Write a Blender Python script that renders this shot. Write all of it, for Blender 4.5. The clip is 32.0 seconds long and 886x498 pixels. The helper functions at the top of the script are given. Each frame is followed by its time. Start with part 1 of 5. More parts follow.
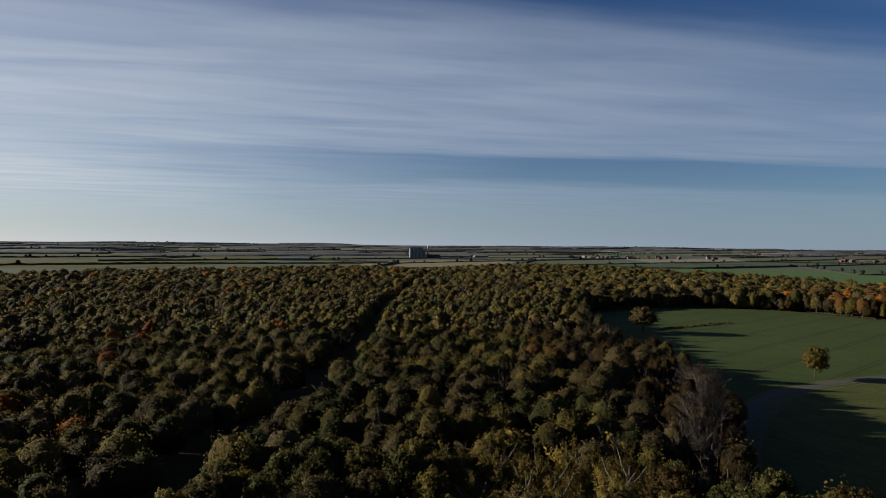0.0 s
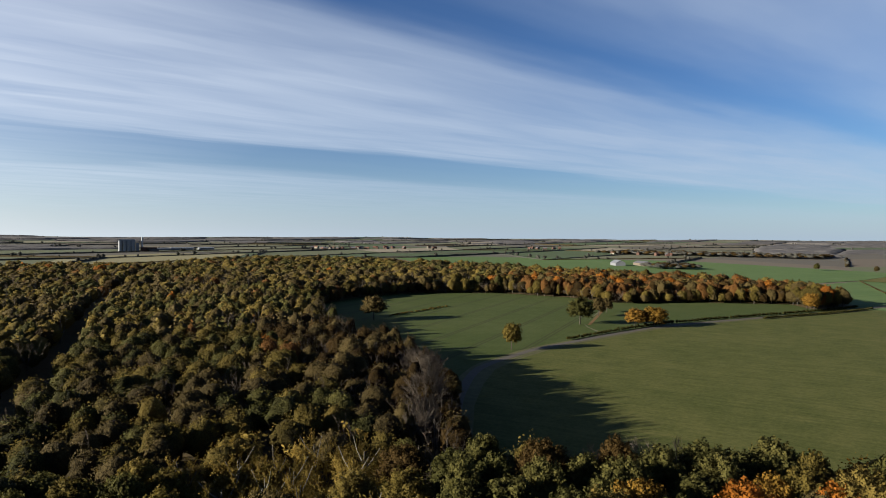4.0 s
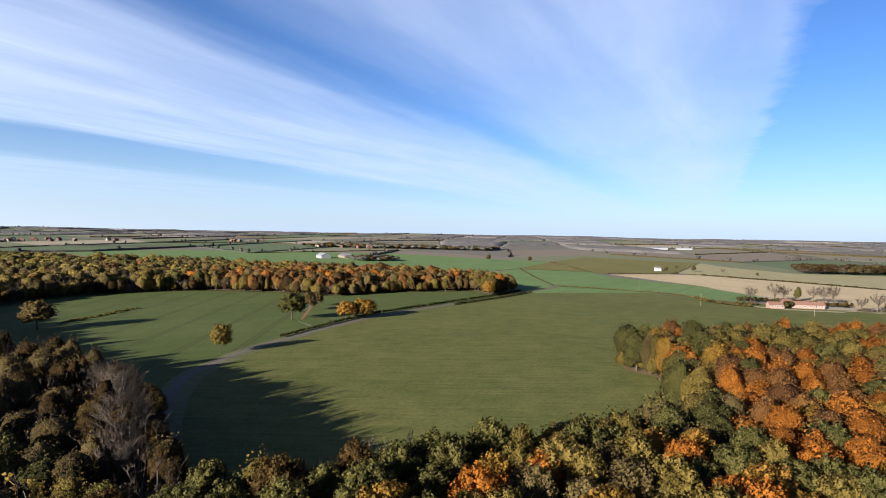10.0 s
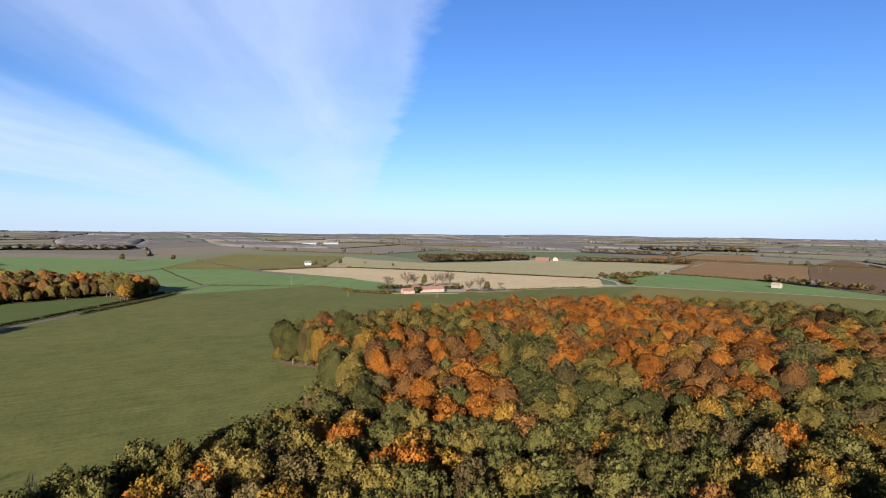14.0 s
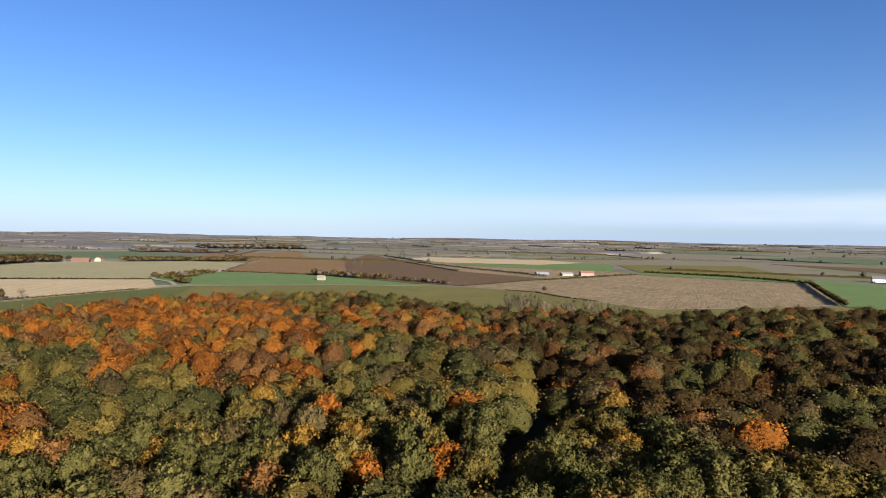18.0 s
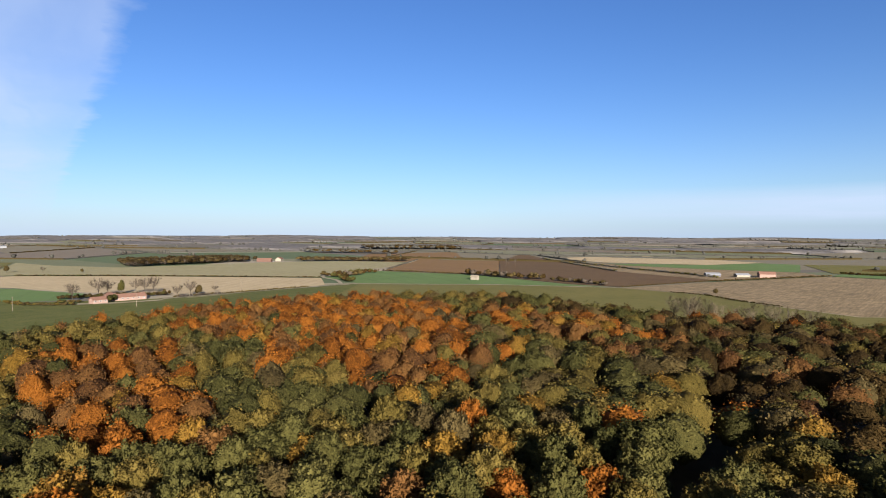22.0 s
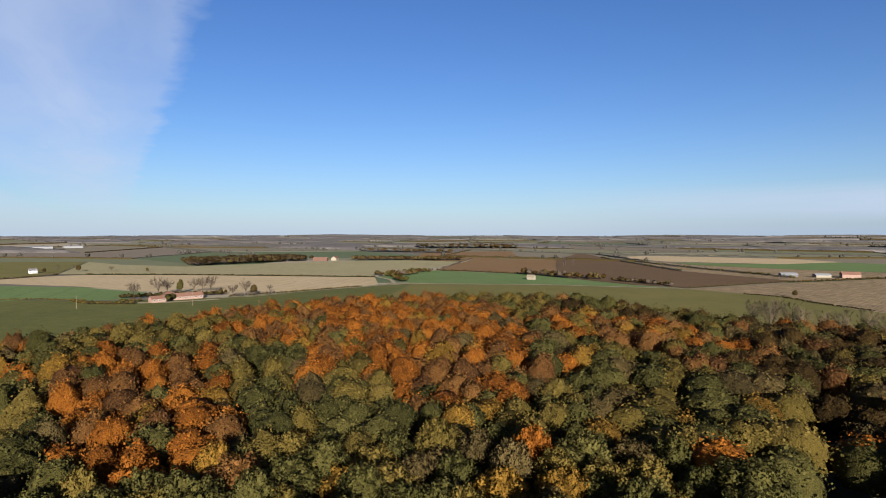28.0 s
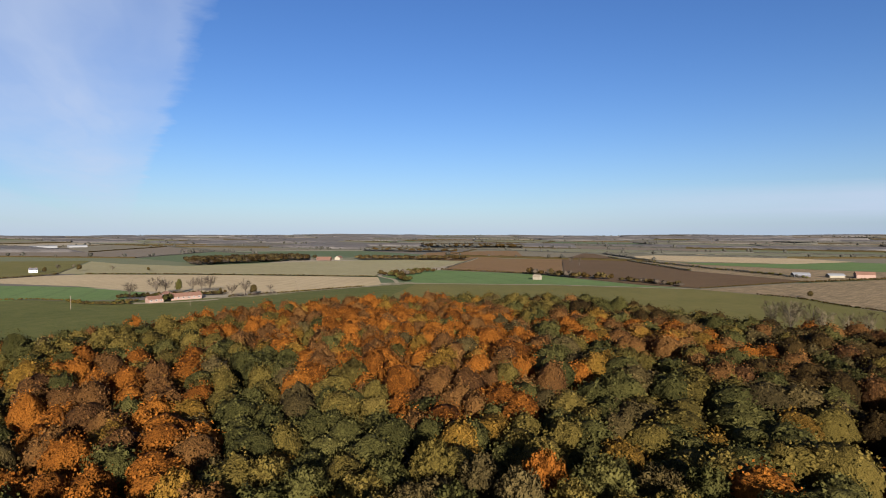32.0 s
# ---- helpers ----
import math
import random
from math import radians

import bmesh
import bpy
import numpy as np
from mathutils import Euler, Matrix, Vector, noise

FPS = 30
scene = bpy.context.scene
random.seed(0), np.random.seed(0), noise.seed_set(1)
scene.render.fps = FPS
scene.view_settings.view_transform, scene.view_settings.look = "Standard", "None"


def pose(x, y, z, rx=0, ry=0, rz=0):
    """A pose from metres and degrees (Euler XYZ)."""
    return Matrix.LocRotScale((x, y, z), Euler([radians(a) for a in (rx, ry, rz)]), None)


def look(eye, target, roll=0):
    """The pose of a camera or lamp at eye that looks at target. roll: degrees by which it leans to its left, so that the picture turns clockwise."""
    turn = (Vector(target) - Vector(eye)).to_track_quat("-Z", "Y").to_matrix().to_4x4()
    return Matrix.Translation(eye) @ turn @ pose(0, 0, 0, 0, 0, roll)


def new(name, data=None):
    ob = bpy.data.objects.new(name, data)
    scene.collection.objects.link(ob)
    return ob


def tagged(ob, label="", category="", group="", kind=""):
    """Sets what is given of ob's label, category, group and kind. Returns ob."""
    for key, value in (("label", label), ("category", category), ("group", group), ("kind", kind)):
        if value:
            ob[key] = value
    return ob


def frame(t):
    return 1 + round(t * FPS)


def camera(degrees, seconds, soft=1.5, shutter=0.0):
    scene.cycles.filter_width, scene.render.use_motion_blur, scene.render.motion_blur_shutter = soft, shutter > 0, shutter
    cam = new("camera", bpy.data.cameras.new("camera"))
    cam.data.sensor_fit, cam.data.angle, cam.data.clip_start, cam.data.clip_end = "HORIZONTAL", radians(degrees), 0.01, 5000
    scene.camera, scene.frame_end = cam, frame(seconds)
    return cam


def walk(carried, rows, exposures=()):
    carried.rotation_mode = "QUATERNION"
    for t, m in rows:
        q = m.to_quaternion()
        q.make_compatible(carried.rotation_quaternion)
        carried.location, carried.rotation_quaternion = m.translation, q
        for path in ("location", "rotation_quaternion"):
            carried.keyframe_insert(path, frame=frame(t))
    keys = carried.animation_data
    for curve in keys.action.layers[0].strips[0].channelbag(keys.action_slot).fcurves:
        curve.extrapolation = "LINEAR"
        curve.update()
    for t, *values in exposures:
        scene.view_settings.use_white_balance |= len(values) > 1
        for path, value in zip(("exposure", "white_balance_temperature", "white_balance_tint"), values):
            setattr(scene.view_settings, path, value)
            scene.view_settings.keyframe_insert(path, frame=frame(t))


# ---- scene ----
cam = camera(74.26, 32.0, soft=0.95)
PATH = [
    (0, (2.00, -6.88, 45.98), (12.33, 92.58, 45.02), 0.61),
    (0.5, (1.78, -7.53, 46.45), (16.50, 91.37, 45.20), 0.63),
    (1, (1.52, -8.21, 46.83), (22.21, 89.62, 45.38), 0.52),
    (1.5, (1.28, -8.77, 47.08), (28.15, 87.54, 45.48), 0.41),
    (2, (1.12, -9.10, 47.24), (33.66, 85.45, 45.50), 0.34),
    (2.5, (1.07, -9.17, 47.31), (38.82, 83.41, 45.45), 0.29),
    (3, (1.06, -9.03, 47.29), (43.65, 81.43, 45.33), 0.29),
    (3.5, (1.04, -8.75, 47.20), (48.39, 79.31, 45.14), 0.30),
    (5.5, (0.61, -6.59, 47.38), (67.87, 67.37, 44.81), 0.62),
    (6, (0.73, -5.97, 47.35), (71.46, 64.67, 44.74), 0.63),
    (6.5, (0.86, -5.36, 47.29), (74.81, 61.90, 44.65), 0.67),
    (7, (1.00, -4.72, 47.26), (78.23, 58.74, 44.61), 0.72),
    (7.5, (1.16, -4.04, 47.31), (81.04, 56.06, 44.63), 0.80),
    (8, (1.35, -3.40, 47.39), (83.31, 53.84, 44.69), 0.89),
    (8.5, (1.51, -2.80, 47.49), (85.43, 51.51, 44.77), 0.94),
    (9, (1.62, -2.24, 47.59), (87.28, 49.29, 44.82), 0.97),
    (9.5, (1.67, -1.71, 47.69), (87.88, 48.88, 44.85), 1.00),
    (10, (1.60, -1.22, 47.83), (88.34, 48.47, 44.94), 1.02),
    (10.5, (1.44, -0.85, 48.01), (89.33, 46.76, 45.08), 1.02),
    (11, (1.27, -0.69, 48.18), (90.85, 43.65, 45.24), 0.98),
    (11.5, (1.24, -0.63, 48.29), (93.33, 38.24, 45.36), 0.92),
    (12, (1.46, -0.49, 48.29), (96.55, 30.31, 45.42), 0.84),
    (12.5, (1.78, -0.24, 48.17), (99.66, 20.08, 45.39), 0.75),
    (13, (1.95, 0.02, 48.04), (101.38, 10.37, 45.30), 0.65),
    (13.5, (1.92, 0.14, 47.96), (101.87, 1.80, 45.20), 0.55),
    (15.5, (-0.12, 0.19, 48.28), (94.79, -31.20, 45.61), 0.97),
    (16, (-0.11, 0.14, 48.22), (90.00, -43.13, 45.71), 1.00),
    (16.5, (-0.09, 0.07, 48.14), (82.17, -56.74, 45.77), 0.94),
    (17, (0.04, -0.00, 47.95), (76.23, -64.73, 45.70), 0.90),
    (17.5, (0.23, -0.05, 47.70), (73.50, -68.07, 45.52), 0.95),
    (18, (0.39, -0.11, 47.51), (71.20, -70.69, 45.36), 0.94),
    (18.5, (0.62, -0.35, 47.39), (70.24, -72.10, 45.25), 0.88),
    (19, (1.02, -0.82, 47.27), (69.37, -73.78, 45.12), 0.80),
    (19.5, (1.58, -1.51, 47.13), (69.89, -74.51, 44.94), 0.70),
    (20, (2.31, -2.40, 47.00), (71.82, -74.26, 44.76), 0.61),
    (20.5, (3.13, -3.39, 46.94), (75.63, -72.23, 44.65), 0.49),
    (21, (3.92, -4.31, 46.94), (81.57, -67.27, 44.60), 0.36),
    (21.5, (4.68, -5.14, 46.97), (88.71, -59.30, 44.57), 0.28),
    (22, (5.48, -5.92, 46.96), (92.18, -55.70, 44.53), 0.26),
    (22.5, (6.31, -6.62, 46.95), (94.36, -53.97, 44.48), 0.21),
    (23, (7.14, -7.20, 46.97), (96.06, -52.88, 44.45), 0.15),
    (23.5, (7.98, -7.72, 46.99), (97.31, -52.58, 44.40), 0.13),
    (24, (8.90, -8.27, 46.96), (98.53, -52.54, 44.34), 0.13),
    (24.5, (10.00, -8.86, 46.93), (99.98, -52.41, 44.30), 0.10),
    (25, (11.22, -9.46, 46.93), (101.50, -52.40, 44.29), 0.08),
    (25.5, (12.43, -10.02, 46.94), (102.86, -52.64, 44.30), 0.08),
    (27.5, (16.73, -12.11, 46.92), (107.62, -53.71, 44.28), 0.01),
    (28, (17.65, -12.70, 46.81), (108.62, -54.16, 44.16), -0.00),
    (28.5, (18.56, -13.25, 46.68), (109.60, -54.53, 44.02), -0.02),
    (29, (19.50, -13.81, 46.59), (110.60, -54.95, 43.92), -0.02),
    (29.5, (20.48, -14.43, 46.57), (111.60, -55.53, 43.87), -0.02),
    (30, (21.53, -15.09, 46.60), (112.68, -56.14, 43.88), -0.01),
    (30.5, (22.74, -15.78, 46.63), (113.96, -56.67, 43.88), -0.01),
    (31, (24.16, -16.50, 46.59), (115.43, -57.27, 43.82), -0.00),
    (31.5, (25.70, -17.26, 46.45), (117.01, -57.94, 43.69), 0.01),
    (32, (27.28, -18.07, 46.25), (118.61, -58.72, 43.53), 0.01),
]
BASE = 2.37
EXPOSURES = [(t, BASE + stops, kelvin, 10 if t > 4 else 4) for t, stops, kelvin in ((0.0, -1.27, 5500), (1.0, -1.17, 5500), (2.0, -0.88, 5600), (3.0, -0.7, 5650), (3.6, -0.57, 5700), (5.5, -0.16, 5800), (7.0, -0.02, 5800), (9.0, 0.1, 5650), (13.0, 0.13, 5550), (16.0, 0.1, 5700), (20.0, 0.1, 5700), (22.0, 0.0, 5700), (23.0, -0.24, 5750), (32.0, -0.26, 5800))]
walk(cam, [(t, look(eye, target, roll)) for t, eye, target, roll in PATH], EXPOSURES)

# ---- sky and sun ----
SUN_EL, SUN_AZ = radians(15.0), math.atan2(-0.96, 0.24)
SKY_STRENGTH, SUN_STRENGTH = 0.022, 4.9
sun_dir = Vector((math.sin(SUN_AZ) * math.cos(SUN_EL), math.cos(SUN_AZ) * math.cos(SUN_EL), math.sin(SUN_EL)))
lamp = bpy.data.lights.new("sun", "SUN")
lamp.energy, lamp.angle, lamp.color = SUN_STRENGTH, radians(0.53), (1.0, 0.87, 0.71)
sun = new("sun", lamp)
sun.matrix_world = look(sun_dir * 900, (0, 0, 0))


class Nodes:
    """Short way to write node trees."""

    def __init__(self, tree):
        self.tree = tree
        tree.nodes.clear()

    def add(self, kind, inputs=None):
        n = self.tree.nodes.new(kind)
        for key, value in (inputs or {}).items():
            if isinstance(value, bpy.types.NodeSocket):
                self.tree.links.new(value, n.inputs[key])
            else:
                n.inputs[key].default_value = value
        return n

    def math(self, op, a, b=0.0, c=0.0, clamp=False):
        n = self.add("ShaderNodeMath", {0: a, 1: b, 2: c})
        n.operation, n.use_clamp = op, clamp
        return n.outputs[0]

    def ramp(self, fac, stops, mode="LINEAR"):
        n = self.add("ShaderNodeValToRGB", {0: fac})
        n.color_ramp.interpolation = mode
        els = n.color_ramp.elements
        while len(els) < len(stops):
            els.new(0.5)
        for e, (at, col) in zip(els, stops):
            e.position = at
            e.color = (*col, 1) if len(col) == 3 else col
        return n.outputs[0]

    def mix(self, fac, a, b, blend="MIX"):
        n = self.add("ShaderNodeMix")
        n.data_type, n.blend_type = "RGBA", blend
        for sock, value in ((n.inputs[0], fac), (n.inputs[6], a), (n.inputs[7], b)):
            if isinstance(value, bpy.types.NodeSocket):
                self.tree.links.new(value, sock)
            else:
                sock.default_value = (*value, 1) if isinstance(value, tuple) and len(value) == 3 else (value, value, value, 1) if isinstance(value, float) and sock.type == "RGBA" else value
        return n.outputs[2]

    def noise(self, vector, scale, detail=3.0, rough=0.55):
        return self.add("ShaderNodeTexNoise", {"Vector": vector, "Scale": scale, "Detail": detail, "Roughness": rough}).outputs[0]


def grey(v):
    return (v, v, v)


def make_sky():
    world = bpy.data.worlds.new("sky")
    scene.world = world
    world.use_nodes = True
    k = Nodes(world.node_tree)
    sky = k.add("ShaderNodeTexSky")
    sky.sky_type, sky.sun_disc, sky.sun_elevation, sky.sun_rotation = "NISHITA", False, SUN_EL, SUN_AZ
    sky.air_density, sky.dust_density, sky.ozone_density, sky.altitude = 1.0, 0.15, 4.5, 50.0
    way = k.add("ShaderNodeTexCoord").outputs["Generated"]
    xyz = k.add("ShaderNodeSeparateXYZ", {0: way})
    up = k.math("MAXIMUM", xyz.outputs[2], 0.012)
    px, py = k.math("DIVIDE", xyz.outputs[0], up), k.math("DIVIDE", xyz.outputs[1], up)
    across = k.math("ADD", k.math("SUBTRACT", py, k.math("MULTIPLY", px, 0.08)), 0.4)
    # streaks of high cloud, drawn out along the wind
    flow = k.add("ShaderNodeCombineXYZ", {0: k.math("MULTIPLY", px, 0.16), 1: k.math("MULTIPLY", across, 0.75), 2: 0.0}).outputs[0]
    broad = k.noise(flow, 1.1, 4.0, 0.6)
    flow2 = k.add("ShaderNodeCombineXYZ", {0: k.math("ADD", k.math("MULTIPLY", px, 0.5), k.math("MULTIPLY", broad, 1.5)), 1: k.math("ADD", k.math("MULTIPLY", across, 2.0), k.math("MULTIPLY", broad, 2.5)), 2: 3.0}).outputs[0]
    fine = k.noise(flow2, 1.0, 4.0, 0.5)
    drift = k.math("MULTIPLY", k.math("SUBTRACT", broad, 0.5), k.math("MULTIPLY", k.math("MINIMUM", k.math("ABSOLUTE", across), 4.0), 0.5))
    ripple = k.noise(k.add("ShaderNodeCombineXYZ", {0: k.math("MULTIPLY", px, 1.0), 1: k.math("MULTIPLY", across, 1.2), 2: 8.0}).outputs[0], 1.4, 5.0, 0.6)
    wavy = k.math("ADD", k.math("ADD", across, drift), k.math("MULTIPLY", k.math("SUBTRACT", ripple, 0.5), k.add("ShaderNodeMapRange", {0: across, 1: 0.3, 2: 2.0, 3: 0.42, 4: 0.12}).outputs[0]))
    band = k.ramp(k.math("MULTIPLY", wavy, 1 / 16.0, clamp=True),
                  [(0.0, grey(0)), (0.008, grey(0.45)), (0.055, grey(0.7)), (0.1, grey(0.5)), (0.155, grey(0.02)), (0.2, grey(0.55)),
                   (0.26, grey(0.72)), (0.39, grey(0.66)), (0.445, grey(0.06)), (0.54, grey(0.06)), (0.68, grey(0.5)), (1.0, grey(0.55))], "EASE")
    # the clear lane between the bands closes towards the west
    shut = k.add("ShaderNodeMapRange", {0: px, 1: -5.0, 2: 2.0, 3: 0.85, 4: 0.05}).outputs[0]
    band = k.math("MAXIMUM", band, k.math("MULTIPLY", shut, k.math("GREATER_THAN", wavy, 4.5)))
    veil = k.math("MULTIPLY", band, k.add("ShaderNodeMapRange", {0: fine, 1: 0.3, 2: 0.7, 3: 0.6, 4: 1.0}).outputs[0], clamp=True)
    # clear sky overhead, out of view: added to cut sky fill and deepen shade
    wide = k.math("SQRT", k.math("ADD", k.math("MULTIPLY", px, px), k.math("MULTIPLY", py, py)))
    veil = k.math("MULTIPLY", veil, k.add("ShaderNodeMapRange", {0: wide, 1: 0.9, 2: 2.1, 3: 0.0, 4: 1.0}).outputs[0])
    # the low bank of cloud far off to the south
    south = k.math("MULTIPLY", k.add("ShaderNodeMapRange", {0: xyz.outputs[1], 1: -0.55, 2: -0.95, 3: 0.0, 4: 1.0}).outputs[0], 1.0)
    az = k.add("ShaderNodeCombineXYZ", {0: k.math("MULTIPLY", xyz.outputs[0], 6.0), 1: k.math("MULTIPLY", xyz.outputs[2], 60.0), 2: 1.0}).outputs[0]
    puff = k.noise(az, 1.2, 5.0, 0.6)
    low = k.ramp(k.math("MULTIPLY", xyz.outputs[2], 8.0, clamp=True), [(0.0, grey(0.0)), (0.12, grey(0.0)), (0.26, grey(0.85)), (0.45, grey(0.8)), (0.62, grey(0.0))])
    bank = k.math("MULTIPLY", k.math("MULTIPLY", low, south), k.math("ADD", 0.35, puff), clamp=True)
    # pale haze low over the land
    mist = k.math("MULTIPLY", k.math("POWER", 2.718, k.math("MULTIPLY", k.math("MAXIMUM", xyz.outputs[2], 0.0), -14.0)), 0.82)
    # haze and thin cloud shine towards the sun
    toward = k.add("ShaderNodeVectorMath", {0: way, 1: tuple(sun_dir)})
    toward.operation = "DOT_PRODUCT"
    glow = k.math("POWER", k.math("MULTIPLY", k.math("ADD", toward.outputs["Value"], 0.75), 0.65, clamp=True), 2.0)
    lit = k.math("ADD", 0.92, k.math("MULTIPLY", glow, 0.95))
    under = k.math("MULTIPLY", south, k.add("ShaderNodeMapRange", {0: xyz.outputs[2], 1: 0.05, 2: 0.03, 3: 0.0, 4: 0.85}).outputs[0])
    haze = k.mix(1.0, k.mix(under, k.mix(glow, HAZE, HAZE_SUN), HAZE_FAR), lit, "MULTIPLY")
    cloud = k.mix(1.0, k.mix(glow, CLOUD, CLOUD_SUN), lit, "MULTIPLY")
    blue = k.add("ShaderNodeHueSaturation", {"Hue": 0.511, "Saturation": 1.05, "Value": 1.2, "Color": sky.outputs[0]}).outputs[0]
    clear = k.mix(mist, blue, haze)
    fade = k.math("MAXIMUM", bank, k.math("MULTIPLY", veil, k.math("MULTIPLY", xyz.outputs[2], 11.0, clamp=True)))
    bright = k.mix(fade, clear, cloud)
    back = k.add("ShaderNodeBackground", {0: bright, 1: SKY_STRENGTH})
    k.tree.links.new(back.outputs[0], k.add("ShaderNodeOutputWorld").inputs[0])


CLOUD, CLOUD_SUN, HAZE, HAZE_SUN, HAZE_FAR = (7.0, 7.5, 8.6), (8.8, 7.9, 7.1), (6.0, 6.8, 7.9), (9.2, 8.1, 6.8), (4.4, 5.3, 6.7)
make_sky()


# ---- materials ----
def material(name, build, rough=0.85, bump=0.0, metal=0.0, translucent=0.0):
    """build(k, where) gives the colour and, for relief, a height, from node helper k and world position."""
    m = bpy.data.materials.new(name)
    m.use_nodes = True
    k = Nodes(m.node_tree)
    where = k.add("ShaderNodeNewGeometry").outputs["Position"]
    out = build(k, where)
    colour, height = out if isinstance(out, tuple) and not isinstance(out[0], float) else (out, None)
    p = k.add("ShaderNodeBsdfPrincipled", {"Base Color": colour if isinstance(colour, bpy.types.NodeSocket) else (*colour, 1), "Roughness": rough, "Metallic": metal})
    p.inputs["Specular IOR Level"].default_value = 0.05 if rough > 0.7 else 0.4
    if height is not None and bump:
        k.tree.links.new(k.add("ShaderNodeBump", {"Height": height, "Strength": 0.8, "Distance": bump}).outputs[0], p.inputs["Normal"])
    last = p.outputs[0]
    if translucent:
        t = k.add("ShaderNodeBsdfTranslucent", {0: colour})
        last = k.add("ShaderNodeMixShader", {0: translucent, 1: last, 2: t.outputs[0]}).outputs[0]
    k.tree.links.new(last, k.add("ShaderNodeOutputMaterial").inputs[0])
    return m


def plain(name, colour, spread=0.25, scale=1.5, rough=0.85, metal=0.0):
    def build(k, where):
        n = k.noise(where, scale, 5.0)
        return k.mix(n, tuple(c * (1 - spread) for c in colour), tuple(c * (1 + spread) for c in colour)), n
    return material(name, build, rough, 0.02, metal)


def leaf(name, dark, mid, light, gaps=0.36):
    """Foliage: each spray of leaves takes its own shade between three, and is ragged with gaps."""
    if not name.endswith("dense"):
        TONES.append((dark, mid, light))
    m = bpy.data.materials.new(name)
    m.use_nodes = True
    k = Nodes(m.node_tree)
    geo = k.add("ShaderNodeNewGeometry")
    where, island = geo.outputs["Position"], geo.outputs["Random Per Island"]
    tree = k.add("ShaderNodeObjectInfo").outputs["Random"]
    tone = k.add("ShaderNodeAttribute")
    tone.attribute_name = "tone"
    broad, clump_, fine = k.noise(where, 0.13, 2.0), k.noise(where, 1.3, 2.0, 0.6), k.noise(where, 5.2, 2.0, 0.65)
    f = k.math("ADD", k.math("MULTIPLY", island, 0.2), k.math("MULTIPLY", broad, 0.4))
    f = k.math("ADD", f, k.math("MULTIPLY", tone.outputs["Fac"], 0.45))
    f = k.math("ADD", f, k.math("MULTIPLY", k.math("SUBTRACT", tree, 0.5), 0.5))
    f = k.math("ADD", f, k.math("MULTIPLY", k.math("SUBTRACT", clump_, 0.5), 0.4))
    # Without gaps the mottle is stronger: the dark between leaf clumps, put into colour.
    f = k.math("ADD", f, k.math("MULTIPLY", k.math("SUBTRACT", fine, 0.5), 0.55 if gaps else 1.2), clamp=True)
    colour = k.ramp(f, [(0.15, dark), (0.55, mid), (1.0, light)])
    height = k.math("ADD", clump_, k.math("MULTIPLY", fine, 0.6))
    bump = k.add("ShaderNodeBump", {"Height": height, "Strength": 0.6 if gaps else 1.0, "Distance": 0.3 if gaps else 0.8}).outputs[0]
    p = k.add("ShaderNodeBsdfPrincipled", {"Base Color": colour, "Roughness": 0.75, "Normal": bump})
    p.inputs["Specular IOR Level"].default_value = 0.05
    t = k.add("ShaderNodeBsdfTranslucent", {0: colour, "Normal": bump})
    both = k.add("ShaderNodeMixShader", {0: 0.38, 1: p.outputs[0], 2: t.outputs[0]}).outputs[0]
    if gaps:
        hole = k.math("LESS_THAN", fine, gaps)
        both = k.add("ShaderNodeMixShader", {0: hole, 1: both, 2: k.add("ShaderNodeBsdfTransparent").outputs[0]}).outputs[0]
    k.tree.links.new(both, k.add("ShaderNodeOutputMaterial").inputs[0])
    return m


TONES = []
LEAF = {
    "green": leaf("leaf_green", (0.03388, 0.03273, 0.008483), (0.05734, 0.05155, 0.01306), (0.09031, 0.07666, 0.02039)),
    "olive": leaf("leaf_olive", (0.05775, 0.04367, 0.009973), (0.09568, 0.06995, 0.01403), (0.1386, 0.09715, 0.02311)),
    "yellow": leaf("leaf_yellow", (0.09688, 0.05393, 0.008626), (0.1639, 0.09073, 0.01242), (0.2134, 0.1, 0.02061)),
    "orange": leaf("leaf_orange", (0.09849, 0.03329, 0.004876), (0.1841, 0.06331, 0.007639), (0.2558, 0.09485, 0.01148)),
    "russet": leaf("leaf_russet", (0.07201, 0.0333, 0.01159), (0.1163, 0.0541, 0.01415), (0.1532, 0.07516, 0.02099)),
    "brown": leaf("leaf_brown", (0.04445, 0.03241, 0.01194), (0.07027, 0.04994, 0.0165), (0.09588, 0.06914, 0.02492)),
    "bare": leaf("twig_grey", (0.0595, 0.04487, 0.03305), (0.08346, 0.06512, 0.0469), (0.1155, 0.09078, 0.06516)),
    "pale": leaf("leaf_pale", (0.1281, 0.08657, 0.01624), (0.1895, 0.1281, 0.02571), (0.244, 0.1673, 0.03636)),
    "straw": leaf("twig_straw", (0.1008, 0.08036, 0.0491), (0.1411, 0.1115, 0.06732), (0.1814, 0.1417, 0.08712)),
    "umber": leaf("leaf_umber", (0.02281, 0.01405, 0.004168), (0.03861, 0.0234, 0.006251), (0.0579, 0.0349, 0.009586)),
    # Far foliage is greyed and lightened: distance haze put into its colour.
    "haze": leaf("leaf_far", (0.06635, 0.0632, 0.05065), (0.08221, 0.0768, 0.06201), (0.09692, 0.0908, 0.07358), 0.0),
}
SPECIES = list(LEAF)
# Crown bodies take a darker copy of each leaf: inner shade put into colour.
SHADED_BODY = [leaf(m.name + "_shaded_dense", tuple(0.62 * c for c in d), tuple(0.86 * c for c in e), tuple(0.95 * c for c in g), 0.0) for m, (d, e, g) in zip(LEAF.values(), TONES)]


